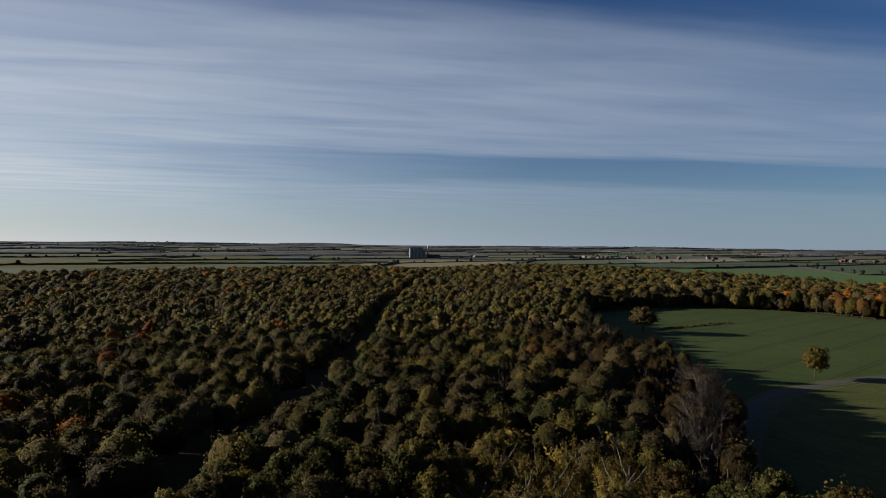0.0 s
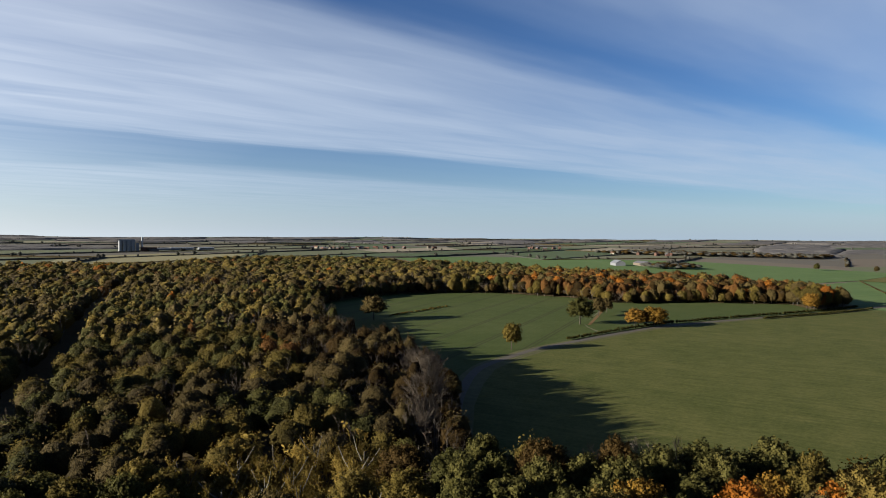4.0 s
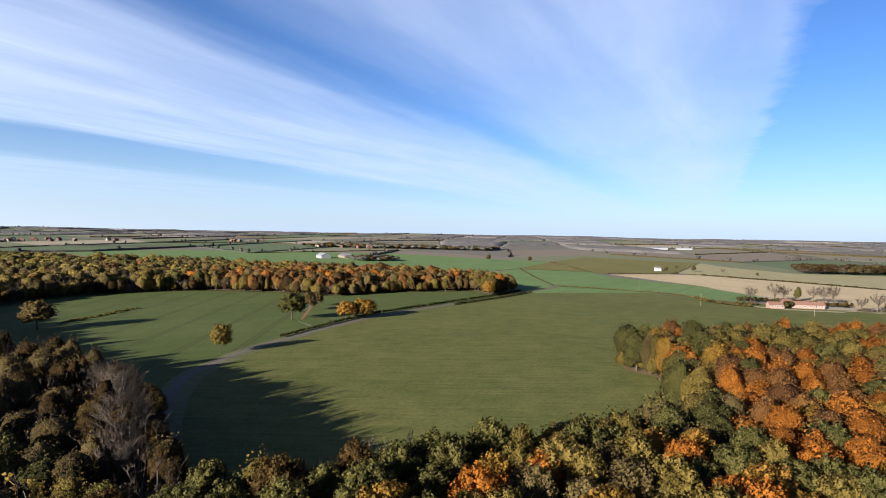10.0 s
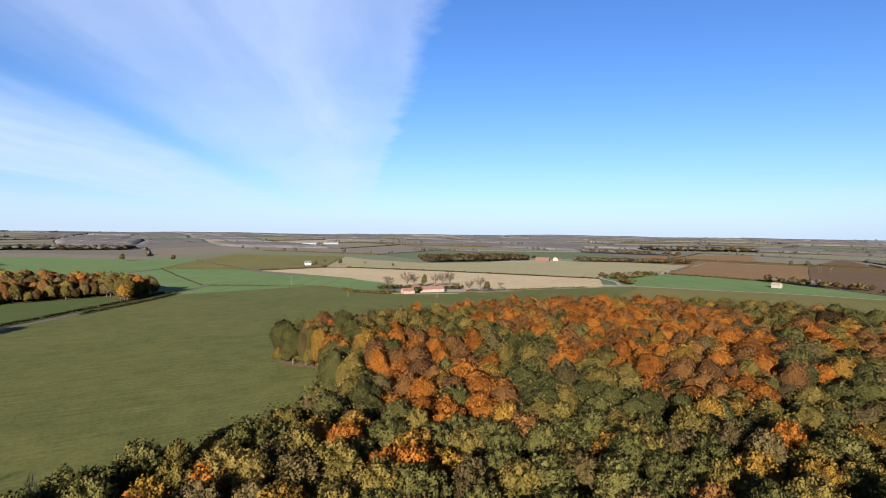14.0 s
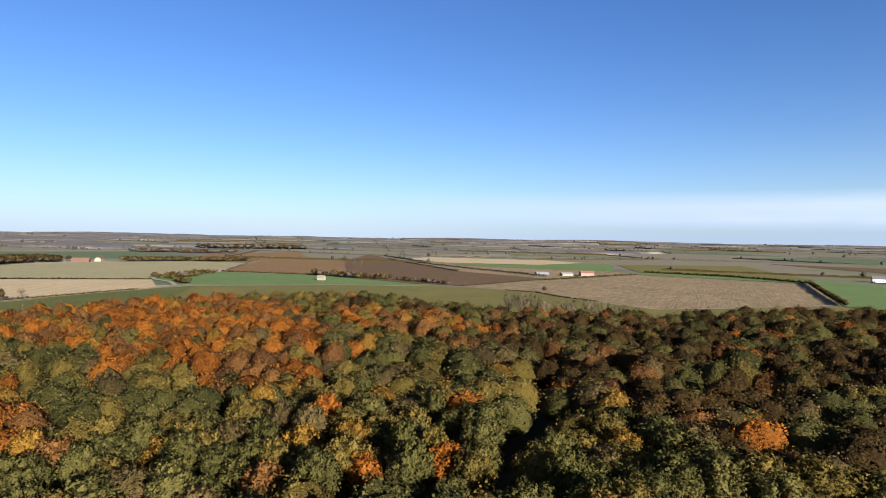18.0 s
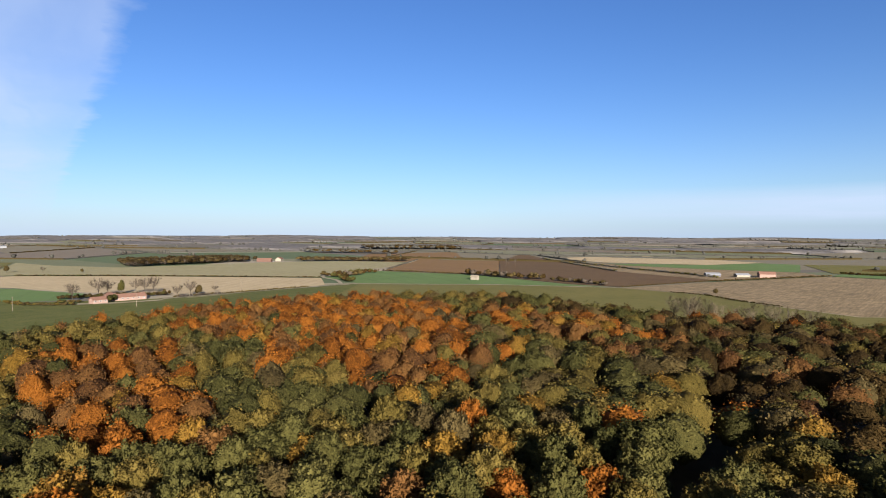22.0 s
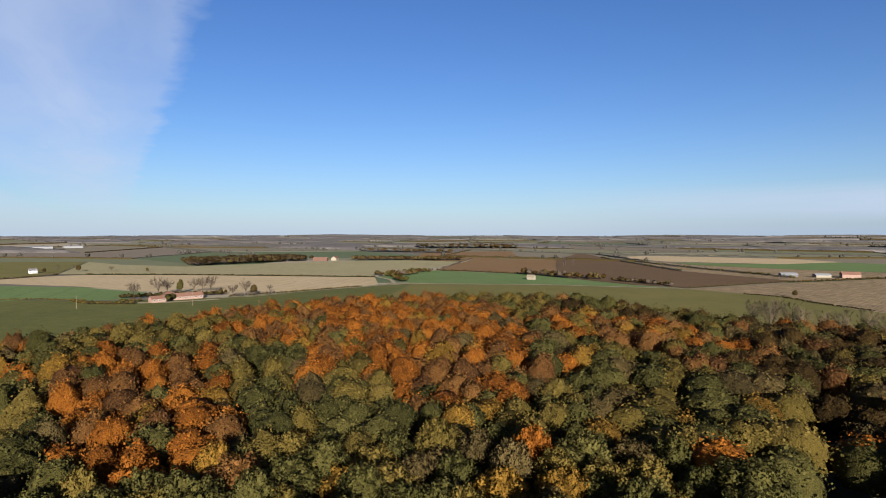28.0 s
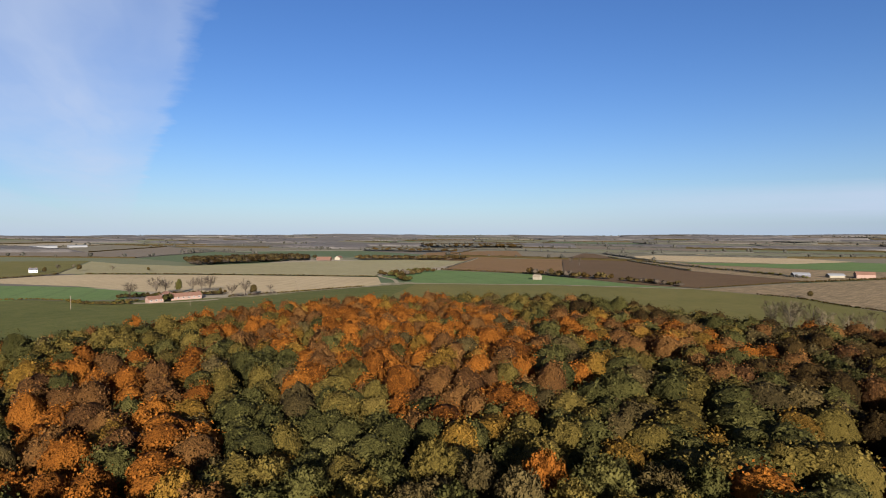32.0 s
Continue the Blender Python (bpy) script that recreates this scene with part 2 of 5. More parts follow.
# Woods towards the skyline: bare grey-brown, lightened with haze put into the colour.
def far_wood_hazed(k, where):
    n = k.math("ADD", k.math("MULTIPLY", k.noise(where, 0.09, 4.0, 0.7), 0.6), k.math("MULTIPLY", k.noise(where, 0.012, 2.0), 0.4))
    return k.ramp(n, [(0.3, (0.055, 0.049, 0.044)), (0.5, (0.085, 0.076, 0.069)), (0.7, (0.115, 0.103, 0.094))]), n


MAT_FARWOOD_HAZED = material("far_woodland_hazed", far_wood_hazed, 0.95, 4.0)
BARK = plain("bark", (0.05, 0.041, 0.031), 0.4, 3.0)
BIRCH = plain("pale_bark", (0.1296, 0.1123, 0.0864), 0.4, 3.0)


def field(name, a, b, turn=0.0, period=24.0, tram=0.25, streak=0.5, rough=0.9):
    """A sown field: broad patches, streaks along the drilling and pairs of wheel marks."""
    def build(k, where):
        v = k.add("ShaderNodeVectorRotate", {"Vector": where, "Angle": radians(turn)}).outputs[0]
        xyz = k.add("ShaderNodeSeparateXYZ", {0: v})
        x, y = xyz.outputs[0], xyz.outputs[1]
        line = k.add("ShaderNodeCombineXYZ", {0: k.math("MULTIPLY", x, 0.035), 1: k.math("MULTIPLY", y, 0.55), 2: 0.0}).outputs[0]
        s = k.noise(line, 1.0, 5.0, 0.65)
        big = k.noise(where, 0.018, 4.0, 0.6)
        grain = k.noise(where, 0.8, 5.0, 0.75)
        patch = k.noise(where, 0.11, 3.0, 0.6)
        f = k.math("ADD", k.math("MULTIPLY", s, streak), k.math("MULTIPLY", big, 1.0 - streak))
        f = k.math("ADD", f, k.math("ADD", k.math("MULTIPLY", k.math("SUBTRACT", grain, 0.5), 0.9), k.math("MULTIPLY", k.math("SUBTRACT", patch, 0.5), 0.5)))
        f = k.add("ShaderNodeMapRange", {0: f, 1: 0.25, 2: 0.75, 3: 0.0, 4: 1.0}).outputs[0]
        col = k.mix(f, a, b)
        if tram:
            m = k.math("ABSOLUTE", k.math("SUBTRACT", k.math("PINGPONG", y, period / 2), 1.0))
            mark = k.math("LESS_THAN", m, 0.55)
            col = k.mix(k.math("MULTIPLY", mark, tram), col, (0.022, 0.02, 0.011))
        return col, grain
    return material(name, build, rough, 0.06)


def far_field(name, a, b, turn):
    return field(name, a, b, turn, 20.0, 0.0, 0.55)


# Far crop colours are muted, with distance haze put into them.
FAR_FIELDS = [far_field("far_corn", (0.05, 0.064, 0.031), (0.07, 0.084, 0.042), 24), far_field("far_pasture", (0.074, 0.078, 0.042), (0.1, 0.1, 0.056), 60),
              far_field("far_plough", (0.092, 0.074, 0.054), (0.118, 0.096, 0.07), 24), far_field("far_dark_plough", (0.074, 0.064, 0.05), (0.094, 0.082, 0.064), 114),
              far_field("far_stubble", (0.15, 0.125, 0.085), (0.21, 0.178, 0.125), 114), far_field("far_grass", (0.092, 0.088, 0.052), (0.12, 0.112, 0.068), 24),
              far_field("far_fallow", (0.094, 0.08, 0.054), (0.12, 0.103, 0.07), 60)]


def soil(k, where):
    n = k.noise(where, 0.3, 5.0, 0.65)
    return k.mix(n, (0.04, 0.03, 0.016), (0.12, 0.085, 0.04)), n


MAT_FLOOR = material("leaf_litter", soil, 0.95, 0.3)
MAT_WHEAT = field("winter_wheat", (0.03297, 0.04084, 0.008608), (0.08243, 0.07731, 0.02296), 60.0, 28.0, 0.0, 0.62)
MAT_WHEAT2 = field("winter_wheat_rows", (0.031, 0.043, 0.0095), (0.056, 0.063, 0.02), -33.0, 21.8, 0.45, 0.4)
MAT_WHEAT3 = field("winter_wheat_strip", (0.031, 0.043, 0.0095), (0.056, 0.063, 0.02), 8.0, 24.0, 0.0, 0.5)
MAT_EMERALD = field("young_corn", (0.056, 0.086, 0.026), (0.085, 0.115, 0.04), 5.0, 24.0, 0.2, 0.4)
MAT_GRASS = field("grass", (0.0625, 0.05914, 0.01536), (0.1008, 0.08448, 0.02611), 20.0, 24.0, 0.0, 0.4)
MAT_STUBBLE = field("stubble", (0.2, 0.152, 0.085), (0.29, 0.228, 0.135), 35.0, 12.0, 0.15, 0.6)
MAT_PALE = field("pale_grass", (0.13, 0.115, 0.058), (0.2, 0.172, 0.094), 40.0, 18.0, 0.12, 0.6)
MAT_ROUGH = field("rough_stubble", (0.058, 0.046, 0.024), (0.21, 0.15, 0.084), 70.0, 14.0, 0.1, 0.75)
MAT_BROWN = field("ploughed_earth", (0.09225, 0.0541, 0.0233), (0.1302, 0.07907, 0.03427), 30.0, 10.0, 0.0, 0.6)
MAT_DARK = field("dark_ploughed_earth", (0.05398, 0.03366, 0.01687), (0.0842, 0.05304, 0.026), 60.0, 10.0, 0.0, 0.6)
MAT_ROAD = plain("asphalt", (0.0747, 0.06452, 0.05092), 0.3, 0.6, 0.8)
MAT_VERGE = plain("verge_grass", (0.07056, 0.0672, 0.03024), 0.45, 0.35)
MAT_TRACK = plain("chalky_track", (0.1872, 0.156, 0.1061), 0.35, 0.3)
MAT_BRICK = plain("brick_wall", (0.0702, 0.0405, 0.0297), 0.25, 2.0)
MAT_PINK = plain("pale_pink_brick", (0.15, 0.1, 0.078), 0.25, 1.0)
MAT_TILE = plain("clay_roof", (0.1, 0.055, 0.038), 0.35, 0.8)
MAT_SLATE = plain("slate_roof", (0.072, 0.0684, 0.072), 0.3, 1.5)
MAT_WHITE = plain("white_render", (0.34, 0.33, 0.31), 0.08, 1.0)
MAT_RENDER = plain("cream_render", (0.3, 0.26, 0.21), 0.08, 1.0)
MAT_STEEL = plain("steel_sheet", (0.12, 0.12, 0.12), 0.12, 0.5, 0.5)
MAT_CONCRETE = plain("concrete", (0.192, 0.192, 0.192), 0.2, 0.2)
MAT_GLASS = plain("dark_pane", (0.024, 0.0264, 0.0312), 0.1, 1.0, 0.12)
MAT_WOOD = plain("weathered_timber", (0.1008, 0.0798, 0.0588), 0.3, 2.0)
MAT_TAN = plain("stone_roof", (0.1296, 0.108, 0.07776), 0.2, 1.0)
MAT_CREAM = plain("cream_stone", (0.1416, 0.1236, 0.09266), 0.15, 1.0)


# ---- building blocks ----
def rise(x, y):
    """Height of the land: flat near by, climbing gently to the skyline."""
    s = np.maximum(np.hypot(x, y) - 900.0, 0.0)
    far = 28 / 3900 * 1.077 * s * s / (s + 300.0)
    roll = np.clip((s - 2300) / 1500, 0, 1) * (4.0 * np.sin(np.arctan2(y, x) * 9.0 + s * 0.001) + 3.0 * np.sin(np.arctan2(y, x) * 23.0 + 1.0))
    return far + roll


def mesh(name, verts, faces, mats, index=None, smooth=False, normals=None, tone=None):
    me = bpy.data.meshes.new(name)
    me.from_pydata(verts.tolist() if hasattr(verts, "tolist") else verts, [], faces.tolist() if hasattr(faces, "tolist") else faces)
    for m in mats if isinstance(mats, (list, tuple)) else [mats]:
        me.materials.append(m)
    if index is not None:
        me.polygons.foreach_set("material_index", np.asarray(index, np.int32))
    if smooth:
        me.polygons.foreach_set("use_smooth", np.ones(len(me.polygons), bool))
    if tone is not None:
        me.attributes.new("tone", "FLOAT", "FACE").data.foreach_set("value", np.asarray(tone, np.float32))
    me.update()
    if normals is not None:
        me.normals_split_custom_set_from_vertices(np.asarray(normals).tolist())
    return me


def part(name, bm, mat, parent=None, label="", at=None):
    """Links a bmesh or a mesh as one object, under a parent if one is given."""
    if isinstance(bm, bmesh.types.BMesh):
        me = bpy.data.meshes.new(name)
        bm.to_mesh(me)
        bm.free()
        me.materials.append(mat)
    else:
        me = bm
    ob = new(name, me)
    if parent is not None:
        ob.parent = parent
    if at is not None:
        ob.matrix_basis = at
    return tagged(ob, label)


def box(x0, x1, y0, y1, z0, z1, bevel=0.0):
    bm = bmesh.new()
    bmesh.ops.create_cube(bm, size=1.0, matrix=Matrix.LocRotScale(((x0 + x1) / 2, (y0 + y1) / 2, (z0 + z1) / 2), None, (x1 - x0, y1 - y0, z1 - z0)))
    if bevel:
        bmesh.ops.bevel(bm, geom=list(bm.edges), offset=bevel, segments=1, affect="EDGES")
    return bm


def tube(points, radii, sides=7):
    """Verts and faces of a tapered tube along points."""
    pts = np.asarray(points, float)
    verts, faces = [], []
    for i, (p, r) in enumerate(zip(pts, radii)):
        d = pts[min(i + 1, len(pts) - 1)] - pts[max(i - 1, 0)]
        d = d / (np.linalg.norm(d) + 1e-9)
        a = np.cross(d, (0.31, 0.9, 0.2))
        a /= np.linalg.norm(a)
        b = np.cross(d, a)
        for s in range(sides):
            w = 2 * math.pi * s / sides
            verts.append(p + r * (math.cos(w) * a + math.sin(w) * b))
        if i:
            o = (i - 1) * sides
            faces += [(o + s, o + (s + 1) % sides, o + sides + (s + 1) % sides, o + sides + s) for s in range(sides)]
    return np.array(verts), faces


def joined(chunks):
    """One (verts, faces) from several."""
    verts, faces, n = [], [], 0
    for v, f in chunks:
        verts.append(np.asarray(v))
        faces += [tuple(i + n for i in face) for face in f]
        n += len(v)
    return np.concatenate(verts), faces


def inside(poly, x, y):
    """Which of the points lie in the polygon."""
    x, y = np.asarray(x, float), np.asarray(y, float)
    hit = np.zeros(x.shape, bool)
    for (x0, y0), (x1, y1) in zip(poly, poly[1:] + poly[:1]):
        cross = (y0 > y) != (y1 > y)
        hit ^= cross & (x < (x1 - x0) * (y - y0) / (y1 - y0 + 1e-12) + x0)
    return hit


def off_line(line, x, y):
    """Distance of points from a polyline."""
    best = np.full(np.shape(x), 1e9)
    for (x0, y0), (x1, y1) in zip(line, line[1:]):
        dx, dy = x1 - x0, y1 - y0
        t = np.clip(((x - x0) * dx + (y - y0) * dy) / (dx * dx + dy * dy), 0, 1)
        best = np.minimum(best, np.hypot(x - x0 - t * dx, y - y0 - t * dy))
    return best


def sheet(name, poly, mat, lift, label, category, step=160.0):
    """A field or verge laid over the ground, following its rise."""
    bm = bmesh.new()
    face = bm.faces.new([bm.verts.new((x, y, 0)) for x, y in poly])
    if face.normal.z < 0:
        face.normal_flip()
    far = max(math.hypot(x, y) for x, y in poly) > 850
    bmesh.ops.triangulate(bm, faces=list(bm.faces))
    if far:
        for _ in range(5):
            edges = [e for e in bm.edges if e.calc_length() > step]
            if not edges:
                break
            bmesh.ops.subdivide_edges(bm, edges=edges, cuts=1)
            bmesh.ops.triangulate(bm, faces=[f for f in bm.faces if len(f.verts) > 3])
    for v in bm.verts:
        v.co.z = float(rise(v.co.x, v.co.y)) + lift + (0.35 if far else 0.0)
    bmesh.ops.recalc_face_normals(bm, faces=list(bm.faces))
    if sum(f.normal.z for f in bm.faces) < 0:
        bmesh.ops.reverse_faces(bm, faces=list(bm.faces))
    return tagged(part(name, bm, mat), label, category, kind="structure")


def smooth_line(line, step):
    """Points at even steps along a Catmull-Rom curve through line."""
    p = [np.array(q, float) for q in line]
    p = [2 * p[0] - p[1], *p, 2 * p[-1] - p[-2]]
    out = []
    for a, b, c, d in zip(p, p[1:], p[2:], p[3:]):
        n = max(1, int(np.linalg.norm(c - b) / step))
        for i in range(n):
            t = i / n
            out.append(0.5 * (2 * b + (c - a) * t + (2 * a - 5 * b + 4 * c - d) * t * t + (3 * b - a - 3 * c + d) * t**3))
    return np.array(out + [p[-2]])


def ribbon(name, line, width, mat, lift, label, category, step=6.0):
    pts = smooth_line(line, step)
    d = np.gradient(pts, axis=0)
    d /= np.linalg.norm(d, axis=1, keepdims=True)
    side = np.stack([-d[:, 1], d[:, 0]], 1) * width / 2
    wob = 1 + 0.06 * np.sin(np.arange(len(pts)) * 1.7)[:, None]
    left, right = pts + side * wob, pts - side * wob
    flat = np.concatenate([left, right])
    z = rise(flat[:, 0], flat[:, 1]) + lift
    n = len(pts)
    faces = [(n + i, n + i + 1, i + 1, i) for i in range(n - 1)]
    return tagged(new(name, mesh(name, np.column_stack([flat, z]), faces, mat)), label, category, kind="structure")


# ---- trees: patterns for crowns ----
rng = np.random.default_rng(7)


def cube_ball(n):
    """Verts and four-sided faces of a ball of radius 1."""
    g = np.linspace(-1, 1, n + 1)
    verts, faces = [], []
    for axis in range(3):
        for sign in (-1, 1):
            o = len(verts)
            for a in g:
                for b in g:
                    v = [0, 0, 0]
                    v[axis], v[(axis + 1) % 3], v[(axis + 2) % 3] = sign, math.tan(a * math.pi / 4), math.tan(b * math.pi / 4) * sign
                    verts.append(v)
            for i in range(n):
                for j in range(n):
                    q = o + i * (n + 1) + j
                    faces.append((q, q + n + 1, q + n + 2, q + 1))
    v = np.array(verts, float)
    v, back = np.unique((v / np.linalg.norm(v, axis=1, keepdims=True)).round(5), axis=0, return_inverse=True)
    return v, back.ravel()[np.array(faces)]


def unit(v):
    return v / (np.linalg.norm(v, axis=-1, keepdims=True) + 1e-9)


def sprays(centres, normals, size, tone, along=None, stretch=1.0, loose=0.42):
    """Small four-sided leaf sprays round the centres, facing about along the normals: verts, faces, normals, tones."""
    n = len(centres)
    nor = unit(normals + rng.normal(0, loose, (n, 3)))
    way = rng.normal(0, 1, (n, 3)) if along is None else along + rng.normal(0, 0.35, (n, 3))
    t = unit(way - nor * (way * nor).sum(1, keepdims=True))
    b = np.cross(nor, t)
    s = size * rng.uniform(0.6, 1.35, (n, 1))
    corners = []
    for u, w in ((-1, -0.7), (0.8, -1), (1, 0.75), (-0.75, 1)):
        k = rng.uniform(0.6, 1.25, (n, 1))
        corners.append(centres + s * k * (u * t * stretch + w * b) + nor * s * rng.normal(0, 0.25, (n, 1)))
    shade = np.repeat(unit(normals + rng.normal(0, 0.16, (n, 3))), 4, axis=0)
    return np.stack(corners, 1).reshape(-1, 3), np.arange(4 * n).reshape(-1, 4), shade, np.broadcast_to(tone, (n,))


def ribbons(a, b, side, wa, wb, normals, tone):
    """Thin tapered twigs from a to b."""
    n = len(a)
    v = np.stack([a - side * wa, a + side * wa, b + side * wb, b - side * wb], 1).reshape(-1, 3)
    return v, np.arange(4 * n).reshape(-1, 4), np.repeat(unit(normals), 4, axis=0), np.broadcast_to(tone, (n,))


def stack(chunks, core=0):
    """One pattern from several pieces; the first core faces are the dense inside, in the darkened leaf colour."""
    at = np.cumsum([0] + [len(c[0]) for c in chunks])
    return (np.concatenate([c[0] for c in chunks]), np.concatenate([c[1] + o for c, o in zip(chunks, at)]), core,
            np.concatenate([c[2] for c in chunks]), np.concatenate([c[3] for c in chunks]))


def corner_normals(v, f):
    """Smooth normals of a closed body."""
    face = np.cross(v[f[:, 2]] - v[f[:, 0]], v[f[:, 3]] - v[f[:, 1]])
    out = np.zeros_like(v)
    for k in range(4):
        np.add.at(out, f[:, k], face)
    return unit(out)


def leafy(height, radius, ball, clumps, per, size, base=0.3, lobes=6, rough=0.2, inner=0.86, low=-0.4, knob=0.2):
    """A broad-leaved crown: a body of rounded clumps set unevenly over a few large lobes, and leaf sprays that stand out all over it. The trunk's foot is at 0."""
    mid, tall = height * (base + 1) / 2, height * (1 - base) / 2
    hub = unit(rng.normal(0, 1, (lobes, 3)) * (1, 1, 0.7) + (0, 0, 0.3))
    reach = rng.uniform(0.6, 1.0, lobes)
    lean = rng.normal(0, 0.07, 2)

    def out(d):
        near = (np.clip((d @ hub.T - 0.45) / 0.55, 0, 1) ** 0.7 * reach).max(1)[:, None]
        return 1 - rough + rough * near

    def place(d, r):
        p = d * r
        p[:, :2] *= 1.0 - 0.14 * np.clip(p[:, 2:], -1, 1)
        p[:, :2] += lean * p[:, 2:]
        return p * (radius, radius, tall) + (0, 0, mid)

    i = np.arange(clumps) + 0.5
    z = low + (1 - low) * i / clumps
    w = i * 2.39996 + rng.uniform(0, 6)
    flat = np.sqrt(np.clip(1 - z * z, 0, 1))
    d = unit(np.stack([flat * np.cos(w), flat * np.sin(w), z], 1) + rng.normal(0, 0.12, (clumps, 3)))
    arc = math.sqrt(2.6 / clumps) * rng.uniform(0.85, 1.25, clumps)
    stand = rng.uniform(0.55, 1.0, clumps)
    # each clump's tone is random, and higher towards the top of the crown
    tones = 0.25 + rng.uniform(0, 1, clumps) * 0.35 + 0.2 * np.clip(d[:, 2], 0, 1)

    def knobs(q):
        """How far the nearest clump stands out in each direction, and which clump it is."""
        gap = np.sqrt(np.clip(2 - 2 * q @ d.T, 0, 4)) / arc
        rise_ = np.sqrt(np.clip(1 - gap**2, 0, 1)) * stand
        return rise_.max(1)[:, None], rise_.argmax(1)

    bv, bf = cube_ball(ball)
    up, _ = knobs(bv)
    body = place(bv, out(bv) * inner * (1 - knob + knob * up) * rng.uniform(0.97, 1.03, (len(bv), 1)))
    fc = unit(bv[bf].mean(1))
    e = unit(rng.normal(0, 1, (clumps * per, 3)))
    e[:, 2] = np.where(e[:, 2] < low, -e[:, 2], e[:, 2])
    up, which = knobs(e)
    p = place(e, out(e) * (1 - knob + knob * up) * (inner + (1.02 - inner) * rng.uniform(0, 1, (len(e), 1)) ** 1.5))
    nor = unit(0.55 * e * (1, 1, radius / tall) + 0.8 * (e - d[which]) / arc[which][:, None])
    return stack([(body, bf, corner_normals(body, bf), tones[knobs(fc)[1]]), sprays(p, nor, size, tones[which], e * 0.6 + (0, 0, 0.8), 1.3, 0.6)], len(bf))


def twiggy(height, radius, limbs, subs, twigs, width, leaves=0, size=0.3):
    """A leafless crown: limbs that fan up from the trunk, branches on them and fine twigs on those, with a few leaves if wanted."""
    w = np.arange(limbs) * 2.4 + rng.normal(0, 0.3, limbs)
    far = rng.uniform(0.35, 1.0, limbs)
    a = np.stack([0 * w, 0 * w, height * rng.uniform(0.22, 0.4, limbs)], 1)
    c = np.stack([np.cos(w) * far * radius, np.sin(w) * far * radius, height * (0.96 - 0.25 * far**2) * rng.uniform(0.9, 1.0, limbs)], 1)
    b = np.stack([c[:, 0] * 0.6, c[:, 1] * 0.6, a[:, 2] * 0.55 + c[:, 2] * 0.45], 1)
    hub = np.array((0, 0, height * 0.5))

    def on(i, t):
        t = t[:, None]
        return a[i] * (1 - t) ** 2 + 2 * b[i] * t * (1 - t) + c[i] * t * t

    def lay(p, q, wa, wb, tone):
        d = unit(q - p)
        nor = unit((p + q) / 2 - hub + rng.normal(0, 0.8, p.shape))
        return ribbons(p, q, unit(np.cross(d, nor)), wa, wb, nor, tone)

    i = np.arange(limbs)
    chunks = [lay(on(i, np.full(limbs, k / 4)), on(i, np.full(limbs, (k + 1) / 4)), width * (4.2 - k), width * (3.2 - k), 0.7) for k in range(4)]
    i = np.repeat(np.arange(limbs), subs)
    n = len(i)
    p = on(i, rng.uniform(0.25, 1.0, n))
    d = unit(unit(c[i] - a[i]) + rng.normal(0, 0.65, (n, 3)) + (0, 0, 0.1))
    q = p + d * rng.uniform(0.14, 0.26, (n, 1)) * radius * 1.5
    chunks.append(lay(p, q, width * 1.4, width * 0.6, 0.6))
    j = np.repeat(np.arange(n), twigs)
    m = len(j)
    s = p[j] + (q - p)[j] * rng.uniform(0.15, 1.0, (m, 1))
    g = unit(d[j] + rng.normal(0, 0.5, (m, 3)) + (0, 0, 0.3))
    e = s + g * rng.uniform(0.5, 1.5, (m, 1)) * height / 18
    chunks.append(lay(s, e, width * 0.75, width * 0.25, rng.uniform(0.2, 0.9, m)))
    if leaves:
        k = rng.integers(0, m, leaves)
        at = s[k] + (e - s)[k] * rng.uniform(0.3, 1.1, (leaves, 1))
        chunks.append(sprays(at, unit(at - hub), size, rng.uniform(0, 1, leaves), loose=0.7))
    return stack(chunks)


def simple(height, radius, clumps, per, size, ball, base=0.3, inner=0.76):
    return leafy(height, radius, ball, clumps, per, size, base, 4, 0.2, inner, -0.2, 0.25)


NEAR = [leafy(18.0, 3.8 + 0.25 * (i % 3), 9, 38 + 6 * (i % 3), 66, 0.108, 0.42, inner=0.83, knob=0.26) for i in range(6)]
NEAR_BARE = [twiggy(17.5, 4.8, 13, 11, 24, 0.024) for _ in range(3)]
NEAR_PALE = [twiggy(17.0, 5.0, 13, 11, 12, 0.026, 7500, 0.085) for _ in range(3)]
FIELD = [leafy(18.0, 9.6, 9, 50, 48, 0.28, 0.0, 7, 0.36, 0.8, -0.8, 0.32) for _ in range(5)]
FIELD_BARE = [twiggy(17.0, 8.5, 16, 12, 22, 0.045) for _ in range(3)]
MID = [leafy(18.0, 4.2 + 0.25 * (i % 3), 4, 22, 16, 0.12, 0.36, inner=0.83, knob=0.26) for i in range(10)]
MID_LOW = [leafy(18.0, 4.6, 5, 28, 16, 0.12, -0.06, inner=0.83, low=-0.85, knob=0.27) for _ in range(6)]
MID_BARE = [twiggy(17.0, 4.2, 7, 6, 9, 0.035) for _ in range(3)]
MID_PALE = [twiggy(17.0, 3.8, 7, 5, 4, 0.04, 180, 0.3) for _ in range(2)]
FAR = [simple(18.0, 4.7, 10, 3, 0.38, 2, 0.2, 0.92) for _ in range(12)]
FAR_BARE = [twiggy(17.0, 4.4, 5, 4, 3, 0.09) for _ in range(3)]
PUFF = [simple(2.0, 1.0, 9, 4, 0.15, 3, 0.0, 0.88) for _ in range(4)]


